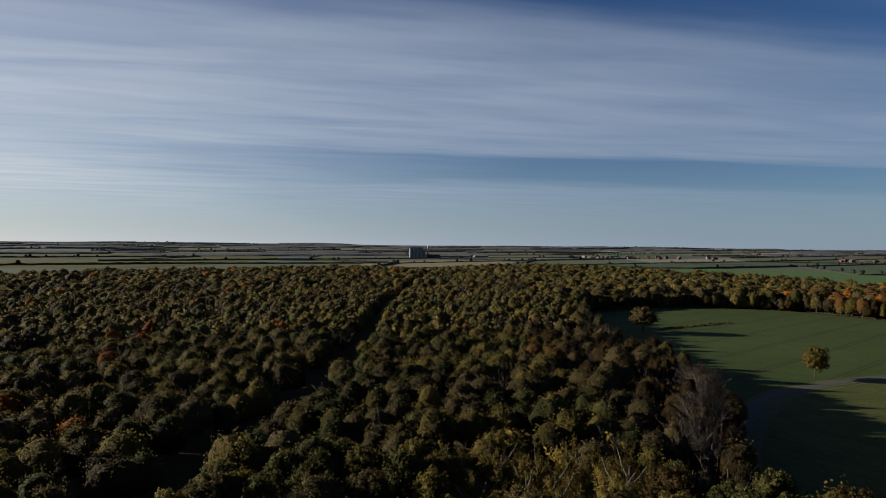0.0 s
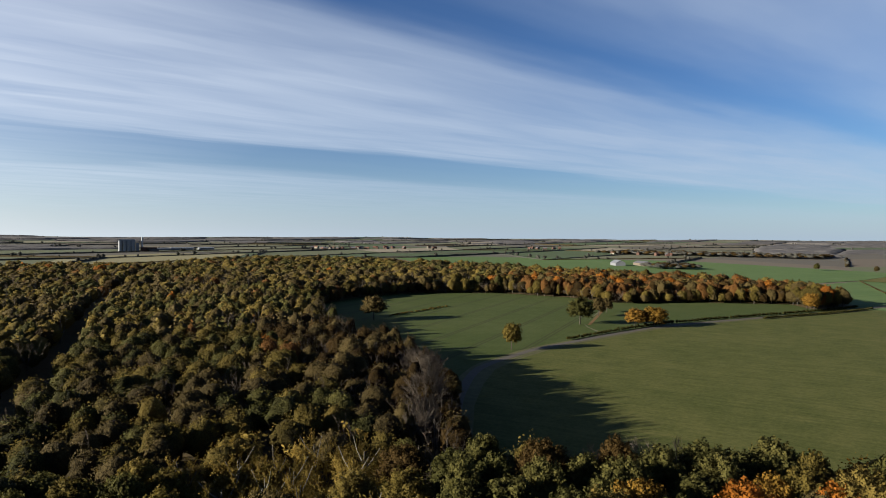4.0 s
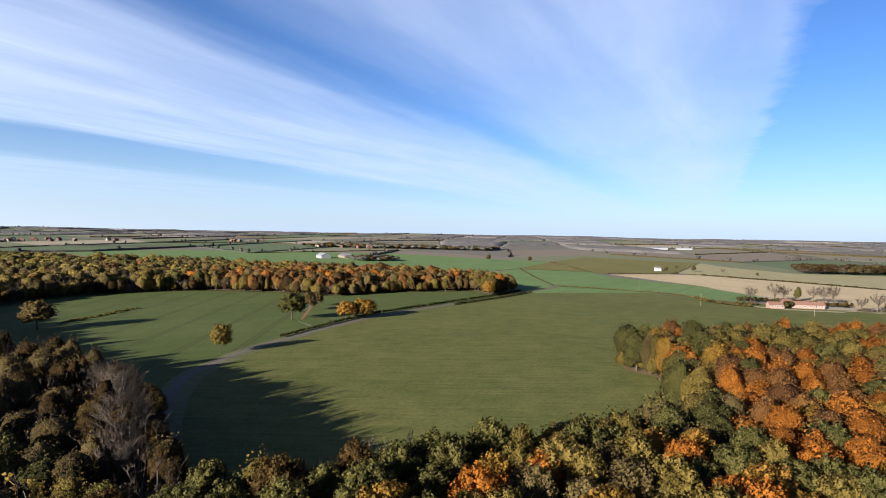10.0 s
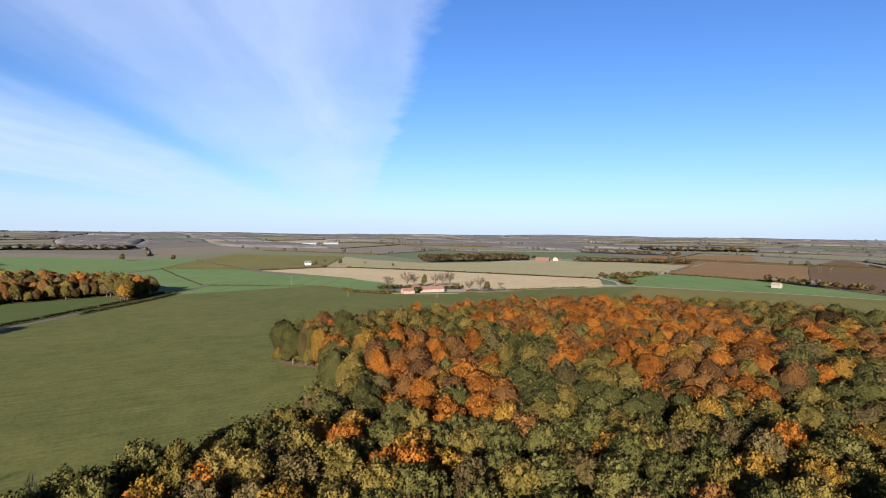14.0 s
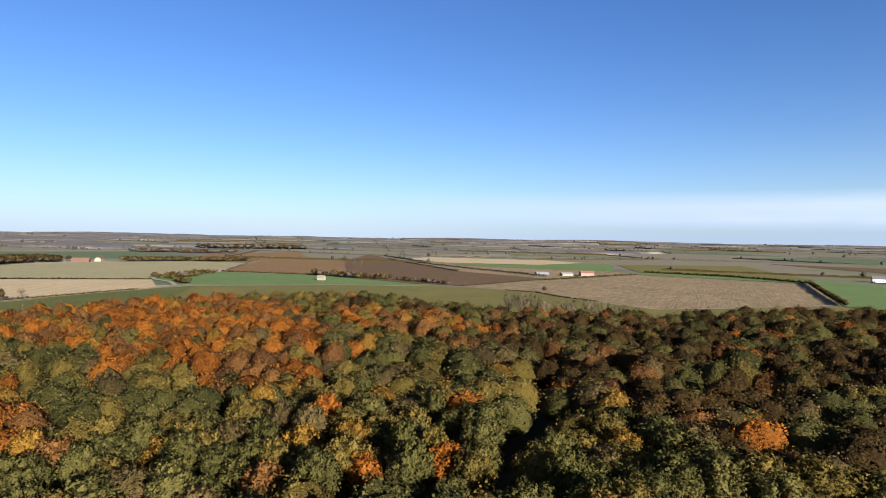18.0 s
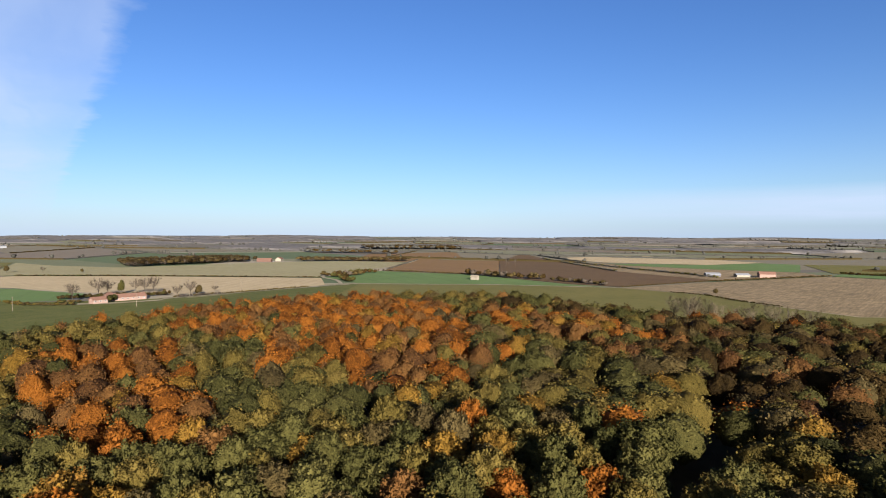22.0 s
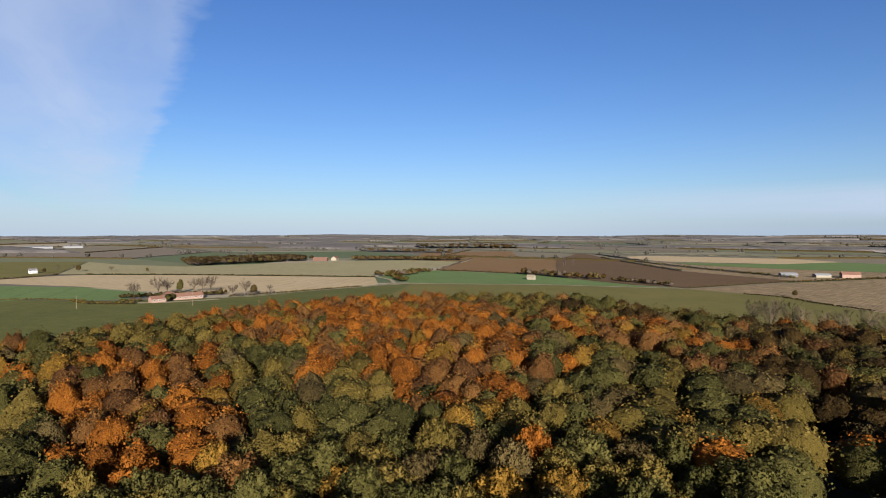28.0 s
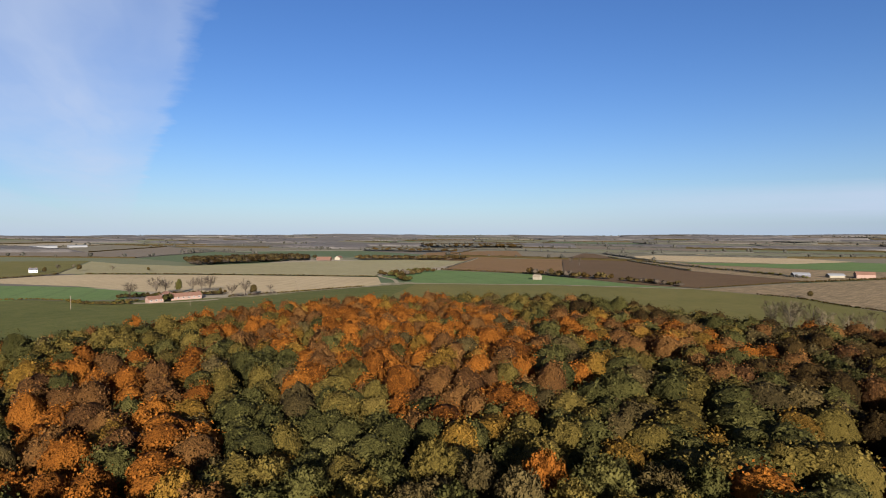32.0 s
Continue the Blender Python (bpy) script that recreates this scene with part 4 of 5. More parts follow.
lone("brown", 140, 290, 15.5, 1.30, 1, "broad brown half-bare oak standing alone in the wheat")
lone("olive", 153, 183, 13.0, 0.88, 2, "round olive oak beside the lane")
lone("green", 230, 221, 17.0, 1.1, 3, "dark green oak at the head of the track")
lone("brown", 262, 238, 12.5, 0.90, 4, "russet-brown tree beside the bare track")
lone("brown", 281, 249, 11.0, 0.85, 5, "thin brown tree beside the bare track")
lone("yellow", 249, 200, 11.0, 1.5, 6, "golden-brown oak in the roadside hedge")
lone("yellow", 259, 196, 12.0, 1.55, 0, "orange-brown oak in the roadside hedge")
lone("yellow", 398, 186, 14.0, 1.00, 2, "yellow maple at the corner of the wood")
lone("green", 906, 427, 13.0, 0.80, 3, "dark round tree alone in far pasture")
lone("brown", 926, 360, 11.0, 0.80, 1, "brown leafless tree alone in far pasture")


def clump(name, line, step, wide, high, kinds, label, category="hedge", seed=1, jitter=0.4, trees=False):
    """A hedge or a belt of bushes along a line, as one thing."""
    pts = smooth_line(line, step)
    r = np.random.default_rng(seed)
    pts = pts + r.normal(0, jitter, pts.shape)
    s = np.stack([wide * r.uniform(0.8, 1.25, len(pts)), high / 2 * r.uniform(0.75, 1.25, len(pts))], 1)
    k = np.array([NAMES[n] for n in kinds])[r.integers(0, len(kinds), len(pts))]
    s = s * (1 / 4.2, 2 / 18) if trees else s
    ob = merged(name, MID_LOW if trees else PUFF, pts[:, 0], pts[:, 1], s, k, label, category, seed, MID_BARE if trees else ())
    ob["kind"] = "thing"
    return ob


def offset(line, d):
    pts = smooth_line(line, 8.0)
    g = np.gradient(pts, axis=0)
    g /= np.linalg.norm(g, axis=1, keepdims=True)
    return [tuple(p) for p in pts + np.stack([-g[:, 1], g[:, 0]], 1) * d]


clump("hedge", offset(ROAD[7:9], 4.4), 0.8, 0.8, 1.6, ["green"], "trimmed dark hedge along the lane", seed=2)
clump("hedge", offset(ROAD[8:13], 4.4), 0.8, 0.85, 1.9, ["green"], "trimmed dark hedge along the lane", seed=3)
clump("hedge", offset(ROAD[10:13], -4.6), 0.7, 0.9, 1.6, ["green"], "trimmed dark hedge along the lane", seed=5)
clump("hedge", [(518, 172), (516, 125), (514, 84), (500, 62), (488, 46)], 1.6, 1.0, 1.4, ["brown", "olive"], "low straggling hedge between two fields", seed=6)
clump("hedge", [(520, 178), (600, 225), (735, 300)], 2.0, 0.9, 1.2, ["umber", "brown", "brown", "bare"], "brown hedge between two far fields", seed=7)
clump("hedge", [(785, 81), (732, -26), (676, -115), (615, -205)], 2.2, 1.4, 1.8, ["brown", "green", "umber"], "long dark hedge between stubble and pasture", seed=8)
clump("hedge", [(486, -84), (503, -128), (514, -160)], 1.6, 1.1, 1.5, ["brown", "olive"], "low hedge beside the far lane", seed=9)
clump("hedge", [(691, -275), (694, -312), (588, -380)], 3.0, 1.6, 2.4, ["umber", "brown", "brown", "bare"], "rough brown hedge round a green field", seed=10)
clump("hedge", [(384, -412), (392, -557)], 3.0, 1.2, 1.5, ["brown"], "thin brown hedge beside ploughed earth", seed=11)
clump("hedge", [(385, -790), (280, -800), (176, -762)], 2.4, 2.2, 3.6, ["green", "umber"], "tall dark hedge between fields", seed=12)
clump("hedge", [(176, -762), (140, -650), (96, -520)], 2.0, 2.4, 4.4, ["green", "umber"], "tall dark hedge between stubble and grass", seed=13)
clump("hedge", [(384, -546), (371, -737)], 4.0, 2.0, 2.6, ["brown"], "rough hedge beside tan stubble", seed=14)
clump("hedge", [(717, 177), (774, 119), (800, 110)], 2.6, 1.6, 2.2, ["brown", "bare"], "brown hedge above the stubble", seed=15)
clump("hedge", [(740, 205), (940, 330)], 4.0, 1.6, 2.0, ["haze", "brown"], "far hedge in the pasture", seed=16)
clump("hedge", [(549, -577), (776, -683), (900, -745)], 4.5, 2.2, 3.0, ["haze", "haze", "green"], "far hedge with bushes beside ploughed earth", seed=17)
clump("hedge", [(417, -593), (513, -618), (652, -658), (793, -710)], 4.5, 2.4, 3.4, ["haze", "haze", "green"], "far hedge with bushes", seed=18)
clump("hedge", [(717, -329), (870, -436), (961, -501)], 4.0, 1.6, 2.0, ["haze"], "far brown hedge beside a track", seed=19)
clump("bushes", [(619, -220), (600, -226), (575, -216), (548, -214)], 2.6, 3.4, 5.0, ["green", "umber"], "dark bushes at the bend of the lane", "bushes", 20, 1.2)
clump("bushes", [(640, -220), (628, -240), (640, -262)], 3.0, 4.0, 6.0, ["umber", "brown", "brown", "bare"], "grey-brown bushes at the bend of the lane", "bushes", 21, 2.5)
clump("bushes", [(590, -372), (530, -386), (488, -403)], 3.2, 4.0, 7.0, ["umber", "brown", "brown", "bare"], "grey-green scrub beside the green field", "bushes", 22, 2.5)
clump("bushes", [(470, -404), (439, -408), (401, -411)], 3.0, 3.4, 4.6, ["umber", "brown", "brown", "bare"], "brown scrub beside the green field", "bushes", 23, 1.5)
clump("bushes", [(672, -262), (668, -290)], 3.4, 4.2, 5.0, ["green", "umber"], "dark round bushes in the green field's corner", "bushes", 24, 1.5)
clump("thicket", [(410, 192), (428, 216), (378, 256), (328, 283), (322, 325), (294, 381), (238, 410), (192, 407), (134, 371)], 3.4, 4.3, 10.5, ["umber", "bare", "bare", "brown", "bare", "olive"],
      "dense brown undergrowth along the wood's edge", "thicket", 27, 1.8, True)
clump("thicket", [(134, 371), (110, 297), (90, 213), (95, 182), (91, 152), (75, 114), (62, 90), (54, 74)], 3.4, 3.8, 11.0, ["umber", "bare", "bare", "brown"], "dense dark undergrowth along the wood's edge", "thicket", 28, 1.5, True)
clump("thicket", [(56, 68), (73, 54), (99, 33), (138, 15), (165, 20), (195, 26), (210, 33), (214, 43), (222, 45), (232, 37), (246, 2), (268, -33), (282, -70), (287, -105)], 3.4, 3.2, 8.0, ["green", "olive", "umber"], "dark green undergrowth along the wood's edge", "thicket", 29, 1.5, True)


def belt(name, poly, step, wide, high, kinds, label, seed):
    """A far copse: low crowns filling a plot, as one thing."""
    r = np.random.default_rng(seed)
    x0, y0 = np.min(poly, axis=0)
    x1, y1 = np.max(poly, axis=0)
    n = int((x1 - x0) * (y1 - y0) / step**2)
    x, y = r.uniform(x0, x1, n), r.uniform(y0, y1, n)
    keep = inside(poly, x, y)
    x, y = x[keep], y[keep]
    s = np.stack([wide / 4.4 * r.uniform(0.8, 1.25, len(x)), high / 18 * r.uniform(0.75, 1.15, len(x))], 1)
    k = np.array([NAMES[m] for m in kinds])[r.integers(0, len(kinds), len(x))]
    ob = merged(name, FAR, x, y, s, k, label, "copse", seed, FAR_BARE)
    ob["kind"] = "thing"
    return ob


belt("copse", [(916, -30), (1020, -225), (1120, -200), (1040, -20)], 5.0, 6.0, 10.0, ["brown", "bare", "bare", "umber", "bare"], "olive-brown half-bare copse among pastures", 61)
belt("copse", [(995, -290), (915, -456), (945, -475), (1040, -300)], 5.0, 6.5, 7.5, ["umber", "brown", "bare", "bare"], "brown belt of trees behind pasture", 62)
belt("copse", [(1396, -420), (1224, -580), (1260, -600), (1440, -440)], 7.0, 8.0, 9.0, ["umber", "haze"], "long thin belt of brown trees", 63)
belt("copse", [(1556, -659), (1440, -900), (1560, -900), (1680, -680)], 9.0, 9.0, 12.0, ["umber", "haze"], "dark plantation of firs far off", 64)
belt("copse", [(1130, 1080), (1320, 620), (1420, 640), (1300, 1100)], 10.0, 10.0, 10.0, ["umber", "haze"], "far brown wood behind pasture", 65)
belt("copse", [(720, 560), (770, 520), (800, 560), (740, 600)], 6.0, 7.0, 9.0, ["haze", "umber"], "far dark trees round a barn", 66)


def strip(p, q, wide, high, r):
    """A hedge from p to q: an uneven bank with a ragged top. Verts and faces."""
    n = max(2, int(np.linalg.norm(q - p) / 11))
    d = (q - p) / np.linalg.norm(q - p)
    side = np.array((-d[1], d[0]))
    verts = []
    for i in range(n + 1):
        c = p + (q - p) * i / n + side * r.normal(0, 1.2)
        z, w, h = float(rise(c[0], c[1])), wide * r.uniform(0.7, 1.3), high * r.uniform(0.75, 1.2)
        for k, up in ((-1, -0.3), (-0.7, h * 0.7), (0.1, h), (0.8, h * 0.6), (1, -0.3)):
            verts.append((c[0] + side[0] * k * w, c[1] + side[1] * k * w, z + up))
    faces = [(5 * i + k, 5 * i + 5 + k, 5 * i + 6 + k, 5 * i + 1 + k) for i in range(n) for k in range(4)]
    return verts, faces


def block(corners, high, r, n=16):
    """A far wood that fills a field: a lumpy roof of crowns with steep sides. Verts and faces."""
    a, b, c, d = corners
    verts, faces = [], []
    for u in range(n + 1):
        for w in range(n + 1):
            s, t = np.clip(u / n + r.normal(0, 0.02), 0, 1), np.clip(w / n + r.normal(0, 0.02), 0, 1)
            p = (a * (1 - s) + b * s) * (1 - t) + (d * (1 - s) + c * s) * t
            edge = u in (0, n) or w in (0, n)
            verts.append((p[0], p[1], float(rise(p[0], p[1])) + (-0.5 if edge else high * r.uniform(0.85, 1.15))))
    for u in range(n):
        for w in range(n):
            q = u * (n + 1) + w
            faces.append((q, q + n + 1, q + n + 2, q + 1))
    return verts, faces


def far_country():
    """Hedges along the far fields, hedgerow trees and woods, out to the skyline, with haze put into their colours."""
    r = np.random.default_rng(77)
    names = list(LEAF)
    near_fields = [(300, -90), (300, 300), (600, 60), (700, -120), (620, -380), (480, -600), (880, -200), (250, -560), (640, 700), (900, 240)]
    verts, faces, index, n = [], [], [], 0
    tx, ty, ts, tk = [], [], [], []

    def take(made, kind):
        nonlocal n
        v, f = made
        verts.extend(v)
        faces.extend(tuple(i + n for i in q) for q in f)
        index.extend([len(LEAF) if kind == "wood" else NAMES[kind]] * len(f))
        n += len(v)

    for a, b, c, d, mid in CELLS:
        far = np.linalg.norm(mid)
        turn = math.degrees(math.atan2(mid[0], mid[1]))
        if far > 4800 or not (-50 < turn < 180 or turn < -172) or far < 640:
            continue
        if inside(WEST_WOOD, [mid[0]], [mid[1]])[0] or (far < 1500 and min(math.hypot(mid[0] - x, mid[1] - y) for x, y in near_fields) < 190):
            continue
        if far > 1700 and r.uniform() < (0.42 if 62 < turn < 112 else 0.12 if turn < 150 else 0.0) + 0.05 + 0.2 * (far > 2600) + 0.1 * (far > 3700):
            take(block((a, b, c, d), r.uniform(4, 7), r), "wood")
            continue
        for p, q in ((a, b), (a, d)):
            if r.uniform() < 0.74 and max(np.linalg.norm(p), np.linalg.norm(q)) < 4850 and min(np.linalg.norm(p), np.linalg.norm(q)) > 940:
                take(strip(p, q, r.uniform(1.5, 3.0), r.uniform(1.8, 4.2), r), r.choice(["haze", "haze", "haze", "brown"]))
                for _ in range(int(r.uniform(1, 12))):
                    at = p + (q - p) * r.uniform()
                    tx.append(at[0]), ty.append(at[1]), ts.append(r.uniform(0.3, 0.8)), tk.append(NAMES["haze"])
    me = mesh("far_hedges", verts, faces, [*LEAF.values(), MAT_FARWOOD_HAZED], index, True)
    tagged(new("far_hedges", me), "dark hedges and woods far across the plain", "hedges", kind="stuff")
    size = np.array(ts)[:, None] * (1.35, 0.75)
    low = [simple(18.0, 5.0, 5, 2, 1.2, 2, 0.05, 0.95) for _ in range(4)]
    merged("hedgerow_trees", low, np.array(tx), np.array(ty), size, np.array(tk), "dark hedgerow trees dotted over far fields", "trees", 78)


far_country()


lone("brown", 300, -425, 6.0, 0.8, 2, "small brown tree alone at the stubble's edge")
for i, (x, y, h) in enumerate(((862, 120, 9), (848, 96, 10), (835, 60, 8), (830, 128, 8), (905, 110, 7), (815, 20, 6))):
    tree("brown" if i % 2 else "bare", x, y, h, 0.9 if i % 2 == 0 else 0.75, i, "trees by the white house", ("brown half-bare" if i % 2 else "bare grey") + " tree beside far pasture", True)
for i, (x, y) in enumerate(((712, -520), (718, -528), (706, -532))):
    tree("bare", x, y, 15, 0.75, i, "poplars in the ploughed field", "bare pale poplar standing in ploughed earth")
for i, (x, y, h) in enumerate(((206, -258, 18), (199, -262, 19), (194, -254, 19), (188, -260, 18), (181, -256, 17), (175, -262, 16), (168, -264, 17), (161, -268, 18), (150, -262, 18), (143, -268, 17))):
    tree("straw", x, y, h, 1.15, i, "pale trees behind the wood", "pale straw-grey leafless poplar behind the wood")
clump("hedge", [(330, -411), (300, -413), (266, -400), (229, -393)], 1.4, 0.9, 1.3, ["green", "umber"], "low dark hedge along the stubble's edge", seed=30)
for i in range(26):
    row, step_ = i % 2, i // 2
    ax, ay = np.array([np.interp(step_ * 5.2, [0, 16, 30, 46, 66], xs) for xs in ((62, 70, 79, 87, 90), (88, 101, 114, 128, 148))]) + (-5.0 * row, 2.0 * row)
    tree(("brown", "bare", "umber", "bare", "umber", "bare")[i % 6], float(ax), float(ay), (10.5 if row == 0 else 15.5) + 1.3 * (i * 7 % 5) / 2, 1.35 - 0.2 * row, i, "trees of the wood", ("bare grey-brown" if i % 2 else "dull brown") + " tree at the wood's edge beside the lane")
clump("mound", [(156, 301), (168, 306), (186, 313), (208, 323)], 1.5, 1.5, 0.9, ["brown", "olive"], "low rough strip of weeds and soil in the wheat", "mound", 26, 0.8)


# ---- buildings ----
def gable(x0, x1, y0, y1, z, high, over=0.4, thick=0.18):
    """A pitched roof with thickness; its ridge runs along x."""
    bm = bmesh.new()
    ym = (y0 + y1) / 2
    rows = []
    for x in (x0 - over, x1 + over):
        top = [(x, y0 - over, z - 0.2), (x, ym, z + high), (x, y1 + over, z - 0.2)]
        rows.append([bm.verts.new(p) for p in top] + [bm.verts.new((p[0], p[1], p[2] + thick)) for p in top])
    a, b = rows
    for i, j in ((0, 1), (1, 2), (4, 3), (5, 4)):
        bm.faces.new((a[i], a[j], b[j], b[i]))
    for i in (0, 2):
        bm.faces.new((a[i], a[i + 3], b[i + 3], b[i]))
    for r in rows:
        bm.faces.new((r[0], r[1], r[4], r[3]))
        bm.faces.new((r[1], r[2], r[5], r[4]))
    bmesh.ops.recalc_face_normals(bm, faces=list(bm.faces))
    return bm


def walls(x0, x1, y0, y1, z, high):
    """House walls with gable ends."""
    bm = bmesh.new()
    ym = (y0 + y1) / 2
    ends = [[bm.verts.new(p) for p in ((x, y0, 0), (x, y1, 0), (x, y1, z), (x, ym, z + high), (x, y0, z))] for x in (x0, x1)]
    for e in ends:
        bm.faces.new(e)
    a, b = ends
    for i, j in ((0, 1), (1, 2), (2, 3), (3, 4), (4, 0)):
        bm.faces.new((a[i], a[j], b[j], b[i]))
    bmesh.ops.recalc_face_normals(bm, faces=list(bm.faces))
    return bm


def house(name, x, y, turn, long, deep, eaves, pitch, wall_mat, roof_mat, label, category="house", windows=4, chimneys=1, storeys=1, doors=1):
    root = new(name)
    root.matrix_basis = pose(x, y, float(rise(x, y)) + 0.1, 0, 0, turn)
    hx, hy = long / 2, deep / 2
    part("wall", walls(-hx, hx, -hy, hy, eaves, pitch), wall_mat, root)
    roof = part("roof", gable(-hx, hx, -hy, hy, eaves, pitch), roof_mat, root)
    for c in range(chimneys):
        cx = -hx + 1.2 + c * (long - 2.4) / max(1, chimneys - 1)
        part("chimney", box(cx - 0.45, cx + 0.45, -0.35, 0.35, eaves + pitch - 0.6, eaves + pitch + 1.1, 0.04), MAT_BRICK, roof)
    for side in (-1, 1):
        for s in range(storeys):
            for i in range(windows):
                wx = -hx + (i + 0.5) * long / windows
                z0 = 0.95 + 2.6 * s
                w = part("window", box(wx - 0.6, wx + 0.6, side * hy - 0.06, side * hy + 0.06, z0, z0 + 1.2, 0.02), MAT_WHITE, root)
                part("pane", box(wx - 0.5, wx + 0.5, side * (hy + 0.065) - 0.01, side * (hy + 0.065) + 0.01, z0 + 0.1, z0 + 1.1), MAT_GLASS, w)
    for i in range(doors):
        dx = -hx + (i + 1) * long / (doors + 1) + long / windows / 2 * 0.98 if windows else -hx + (i + 1) * long / (doors + 1)
        part("door", box(dx - 0.45, dx + 0.45, -hy - 0.07, -hy + 0.05, 0.0, 2.05, 0.02), MAT_WOOD, root)
    return tagged(root, label, category)


farm = house("farmhouse", 473, -19, 108, 21, 6.5, 2.5, 2.0, MAT_PINK, MAT_TILE, "long low pale pink brick farmhouse with clay roof and cream wing", "house", 6, 2, 1)
part("wing", walls(1.6, 8.0, -6.2, -3.2, 2.6, 1.4), MAT_RENDER, farm, "cream rendered wing")
part("wing_roof", gable(1.6, 8.0, -6.2, -3.2, 2.6, 1.4, 0.3), MAT_TILE, farm)
for wx in (2.9, 4.8, 6.7):
    part("wing_window", box(wx - 0.5, wx + 0.5, -6.26, -6.16, 0.9, 2.0, 0.02), MAT_GLASS, farm)
house("outhouse", 488, -8, 18, 9, 5.5, 2.6, 1.8, MAT_BRICK, MAT_TILE, "brick outhouse with clay roof behind the farmhouse", "outhouse", 2, 0, 1)
house("cottage", 460, -0.5, 115, 9.5, 6, 2.5, 1.7, MAT_PINK, MAT_TILE, "small pale pink cottage with orange clay roof among bare trees", "house", 3, 1, 1)
house("white_house", 836, 140, 110, 8, 6, 3.6, 2.2, MAT_WHITE, MAT_SLATE, "white rendered house with grey roof", "house", 3, 2, 2)
for i, (x, y, h, k) in enumerate(((477, 15, 14, "bare"), (500, 0, 16, "bare"), (512, -6, 13, "bare"), (516, -15, 13, "green"), (517, -25, 13, "bare"), (514, -31, 14, "bare"), (511, -37, 15, "bare"),
                                  (472, -50, 11, "bare"), (480, -60, 13, "bare"), (482, -66, 9, "brown"), (498, -80, 7, "bare"), (503, -44, 5, "brown"), (498, -47, 4, "umber"))):
    words = {"bare": "bare grey-brown", "green": "dark green ivy-clad", "brown": "brown half-bare", "umber": "low dark brown"}[k]
    tree(k, x, y, h, 0.8 if k == "bare" else 0.5 if k == "green" else 0.8, i, "trees round the farmhouse", words + " tree beside the brick farmhouse", True)
clump("bushes", [(470, 10), (468, 14), (474, 22)], 2.0, 1.6, 2.4, ["green", "brown"], "low garden bushes beside the cottage", "bushes", 91, 0.8)
clump("hedge", [(455, 14), (458, 28), (470, 44), (486, 52)], 1.5, 1.5, 2.2, ["olive", "brown"], "rough garden hedge beside the cottage", seed=92)
clump("hedge", [(474, -48), (478, -62), (486, -82)], 1.5, 1.3, 2.0, ["brown", "bare"], "low brown hedge behind the farmhouse", seed=93)
clump("hedge", [(492, -44), (494, -30), (497, 0), (494, 24)], 1.6, 2.0, 3.4, ["umber", "green", "brown"], "dark hedge behind the farm buildings", seed=94)
clump("bushes", [(459, -7), (463, -8), (466, -10)], 1.6, 2.4, 5.0, ["green", "green"], "dark yew bush between the cottages", "bushes", 95, 0.3)
ribbon("farm_yard", [(462, -40), (457, -20), (456, 0), (460, 12)], 6.0, MAT_TRACK, 0.2, "pale gravel yard before the farm buildings", "yard")
house("stone_hut", 520, -340, 30, 7.5, 5.0, 3.0, 1.8, MAT_CREAM, MAT_TAN, "small pale stone field hut", "hut", 0, 0, 0, 1)
house("barn", 1006, -235, 60, 24, 9, 3.5, 2.6, MAT_BRICK, MAT_TILE, "long red brick barn among brown trees", "barn", 0, 0, 0, 2)
house("barn", 1014, -262, 150, 18, 9, 4.0, 3.0, MAT_CREAM, MAT_TILE, "small pale barn with clay roof", "barn", 0, 0, 0, 1)
house("barn", 436, -612, 55, 16, 9, 2.8, 1.8, MAT_SLATE, MAT_STEEL, "grey steel farm shed beside ploughed earth", "barn", 0, 0, 0, 1)
house("barn", 396, -652, 50, 17, 8, 4.2, 2.6, MAT_PINK, MAT_TILE, "red brick farm building with clay roof", "barn", 0, 0, 0, 1)
house("barn", 414, -634, 60, 15, 8, 2.6, 1.7, MAT_CREAM, MAT_STEEL, "pale farm building with grey roof", "barn", 0, 0, 0, 1)
house("far_house", 130, -879, 20, 13, 8, 4.4, 3.0, MAT_WHITE, MAT_SLATE, "far white house with slate roof", "house", 3, 1, 1)
house("far_house", 109, -861, 100, 14, 8, 4.0, 3.0, MAT_BRICK, MAT_TILE, "far red brick house with clay roof", "house", 3, 1, 1)
house("barn", 755, 662, 62, 26, 16, 5.0, 4.0, MAT_STEEL, MAT_STEEL, "white steel barn roof behind the wood", "barn", 0, 0, 0, 1)
house("barn", 790, 640, 62, 46, 14, 4.5, 3.2, MAT_WOOD, MAT_SLATE, "long dark grey farm shed behind the wood", "barn", 0, 0, 0, 1)


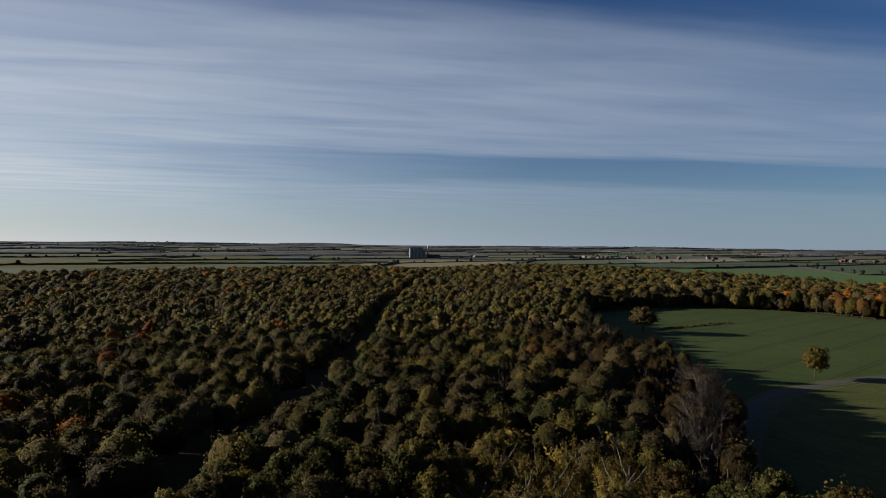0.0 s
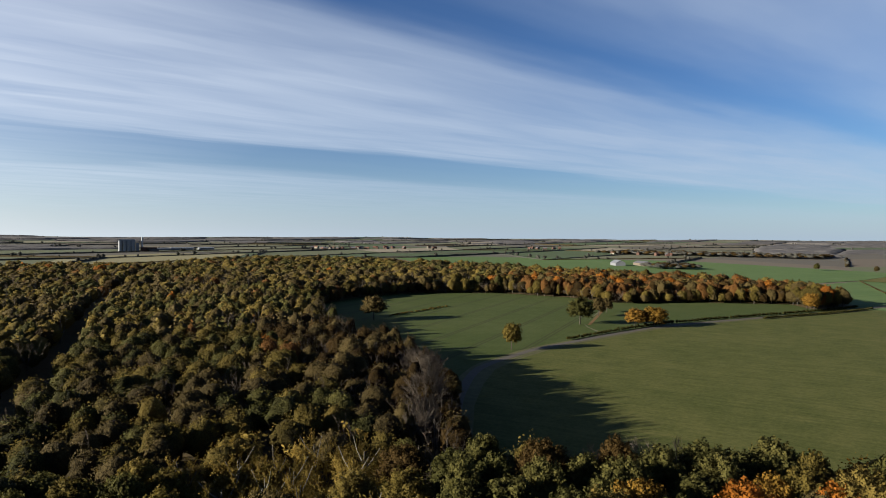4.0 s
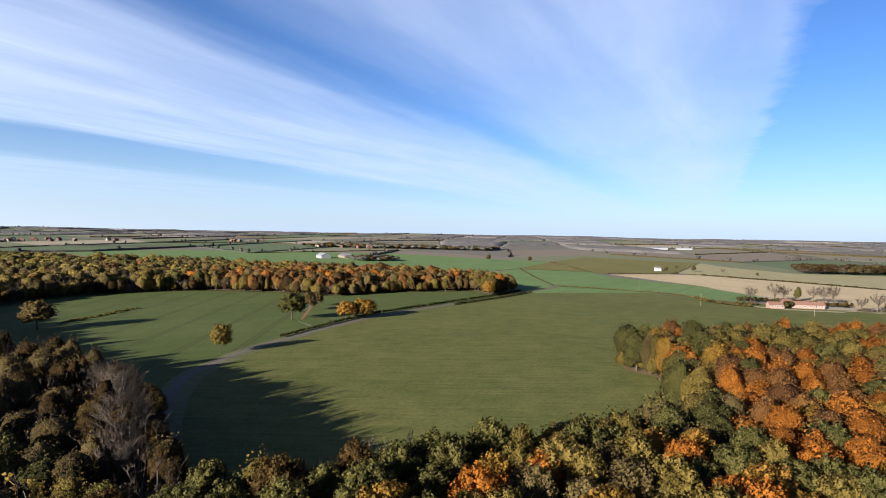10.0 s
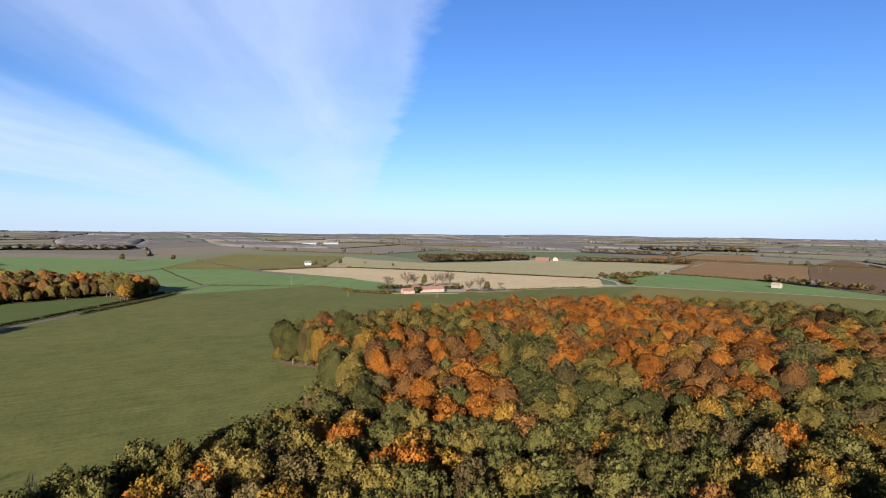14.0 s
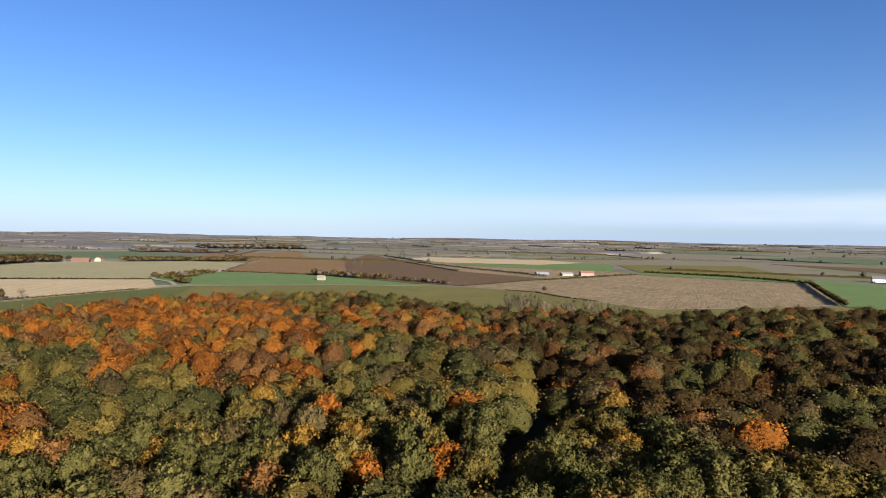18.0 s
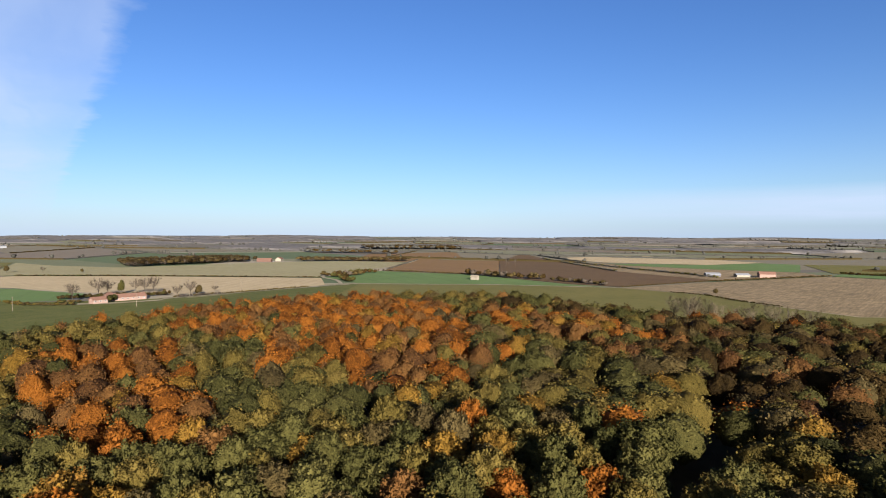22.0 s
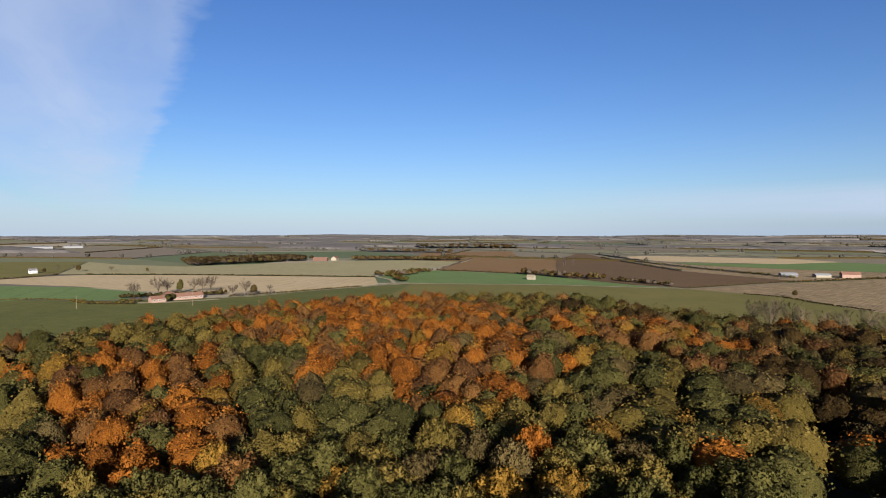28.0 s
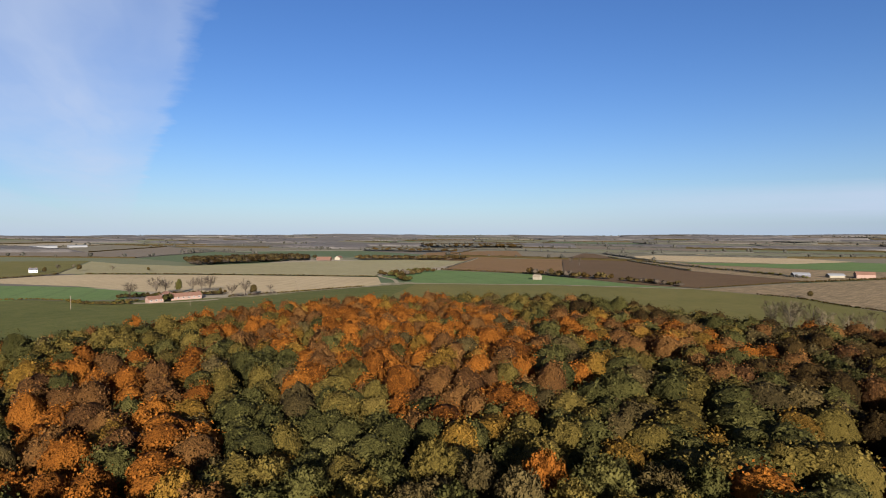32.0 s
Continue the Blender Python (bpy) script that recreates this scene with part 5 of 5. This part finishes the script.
def works():
    """The factory on the skyline: a block of silos, a stack, sheds."""
    root = new("factory")
    root.matrix_basis = pose(95, 1612, float(rise(95, 1612)), 0, 0, -4)
    for i in range(4):
        for j in range(2):
            bm = bmesh.new()
            bmesh.ops.create_cone(bm, cap_ends=True, segments=20, radius1=4.6, radius2=4.6, depth=27, matrix=Matrix.Translation((-14 + 9.3 * i, 9.3 * j, 13.5)))
            part("silo", bm, MAT_CONCRETE, root)
    part("head_house", box(-18, 18, -2, 12, 27, 31, 0.2), MAT_CONCRETE, root)
    part("side_block", box(19, 26, -4, 12, 0, 22, 0.2), MAT_STEEL, root)
    bm = bmesh.new()
    bmesh.ops.create_cone(bm, cap_ends=True, segments=16, radius1=2.0, radius2=1.5, depth=36, matrix=Matrix.Translation((33, 4, 18)))
    part("chimney_stack", bm, MAT_WHITE, root)
    part("shed", box(30, 66, -8, 16, 0, 11, 0.2), MAT_BRICK, root)
    part("shed", box(48, 70, -14, 0, 0, 8, 0.2), MAT_SLATE, root)
    tagged(root, "grey factory with tall silos and a pale stack", "factory")


works()
for x, y, turn, long in ((180, 1720, 6, 44), (235, 1738, 6, 60), (300, 1750, 4, 40), (1889, 322, 110, 60), (1930, 250, 110, 45), (-205, 1400, 10, 70)):
    house("warehouse", x, y, turn, long, 22, 5.0, 1.6, MAT_STEEL, MAT_STEEL, "long low pale grey warehouse far off", "warehouse", 0, 0, 0, 1)


def village():
    r = random.Random(5)
    made = []
    for i in range(46):
        if i < 30:
            x, y = r.uniform(560, 1000), r.uniform(1640, 1820)
        elif i < 38:
            x, y = r.uniform(1150, 1210), r.uniform(880, 1040)
        else:
            x, y = r.uniform(1230, 1350), r.uniform(1420, 1480)
        wall = r.choice([MAT_BRICK, MAT_BRICK, MAT_BRICK, MAT_CREAM])
        roof = r.choice([MAT_TILE, MAT_TILE, MAT_SLATE])
        words = ("cream" if wall == MAT_CREAM else "red brick") + " village house with " + ("grey slate" if roof == MAT_SLATE else "clay tile") + " roof"
        h = house("village_house", x, y, r.uniform(0, 180), r.uniform(9, 15), 8, r.uniform(3.5, 5.5), 3.0, wall, roof, words, "house", 2, 1, 1)
        tagged(h, group="houses of the far village")


village()


def pole(x, y, high):
    root = new("utility_pole")
    root.matrix_basis = pose(x, y, float(rise(x, y)), 0, 0, 40)
    v, f = tube([(0, 0, -0.3), (0, 0, high)], [0.16, 0.11], 8)
    part("post", mesh("post", v, f, MAT_WOOD, smooth=True), None, root)
    part("cross_arm", box(-1.0, 1.0, -0.07, 0.07, high - 0.7, high - 0.55, 0.02), MAT_WOOD, root)
    return tagged(root, "weathered wooden utility pole in the field", "utility pole", "poles by the lane")


for x, y in ((513, 100), (440, 44), (430, -22), (498, -100)):
    pole(x, y, 8.5)
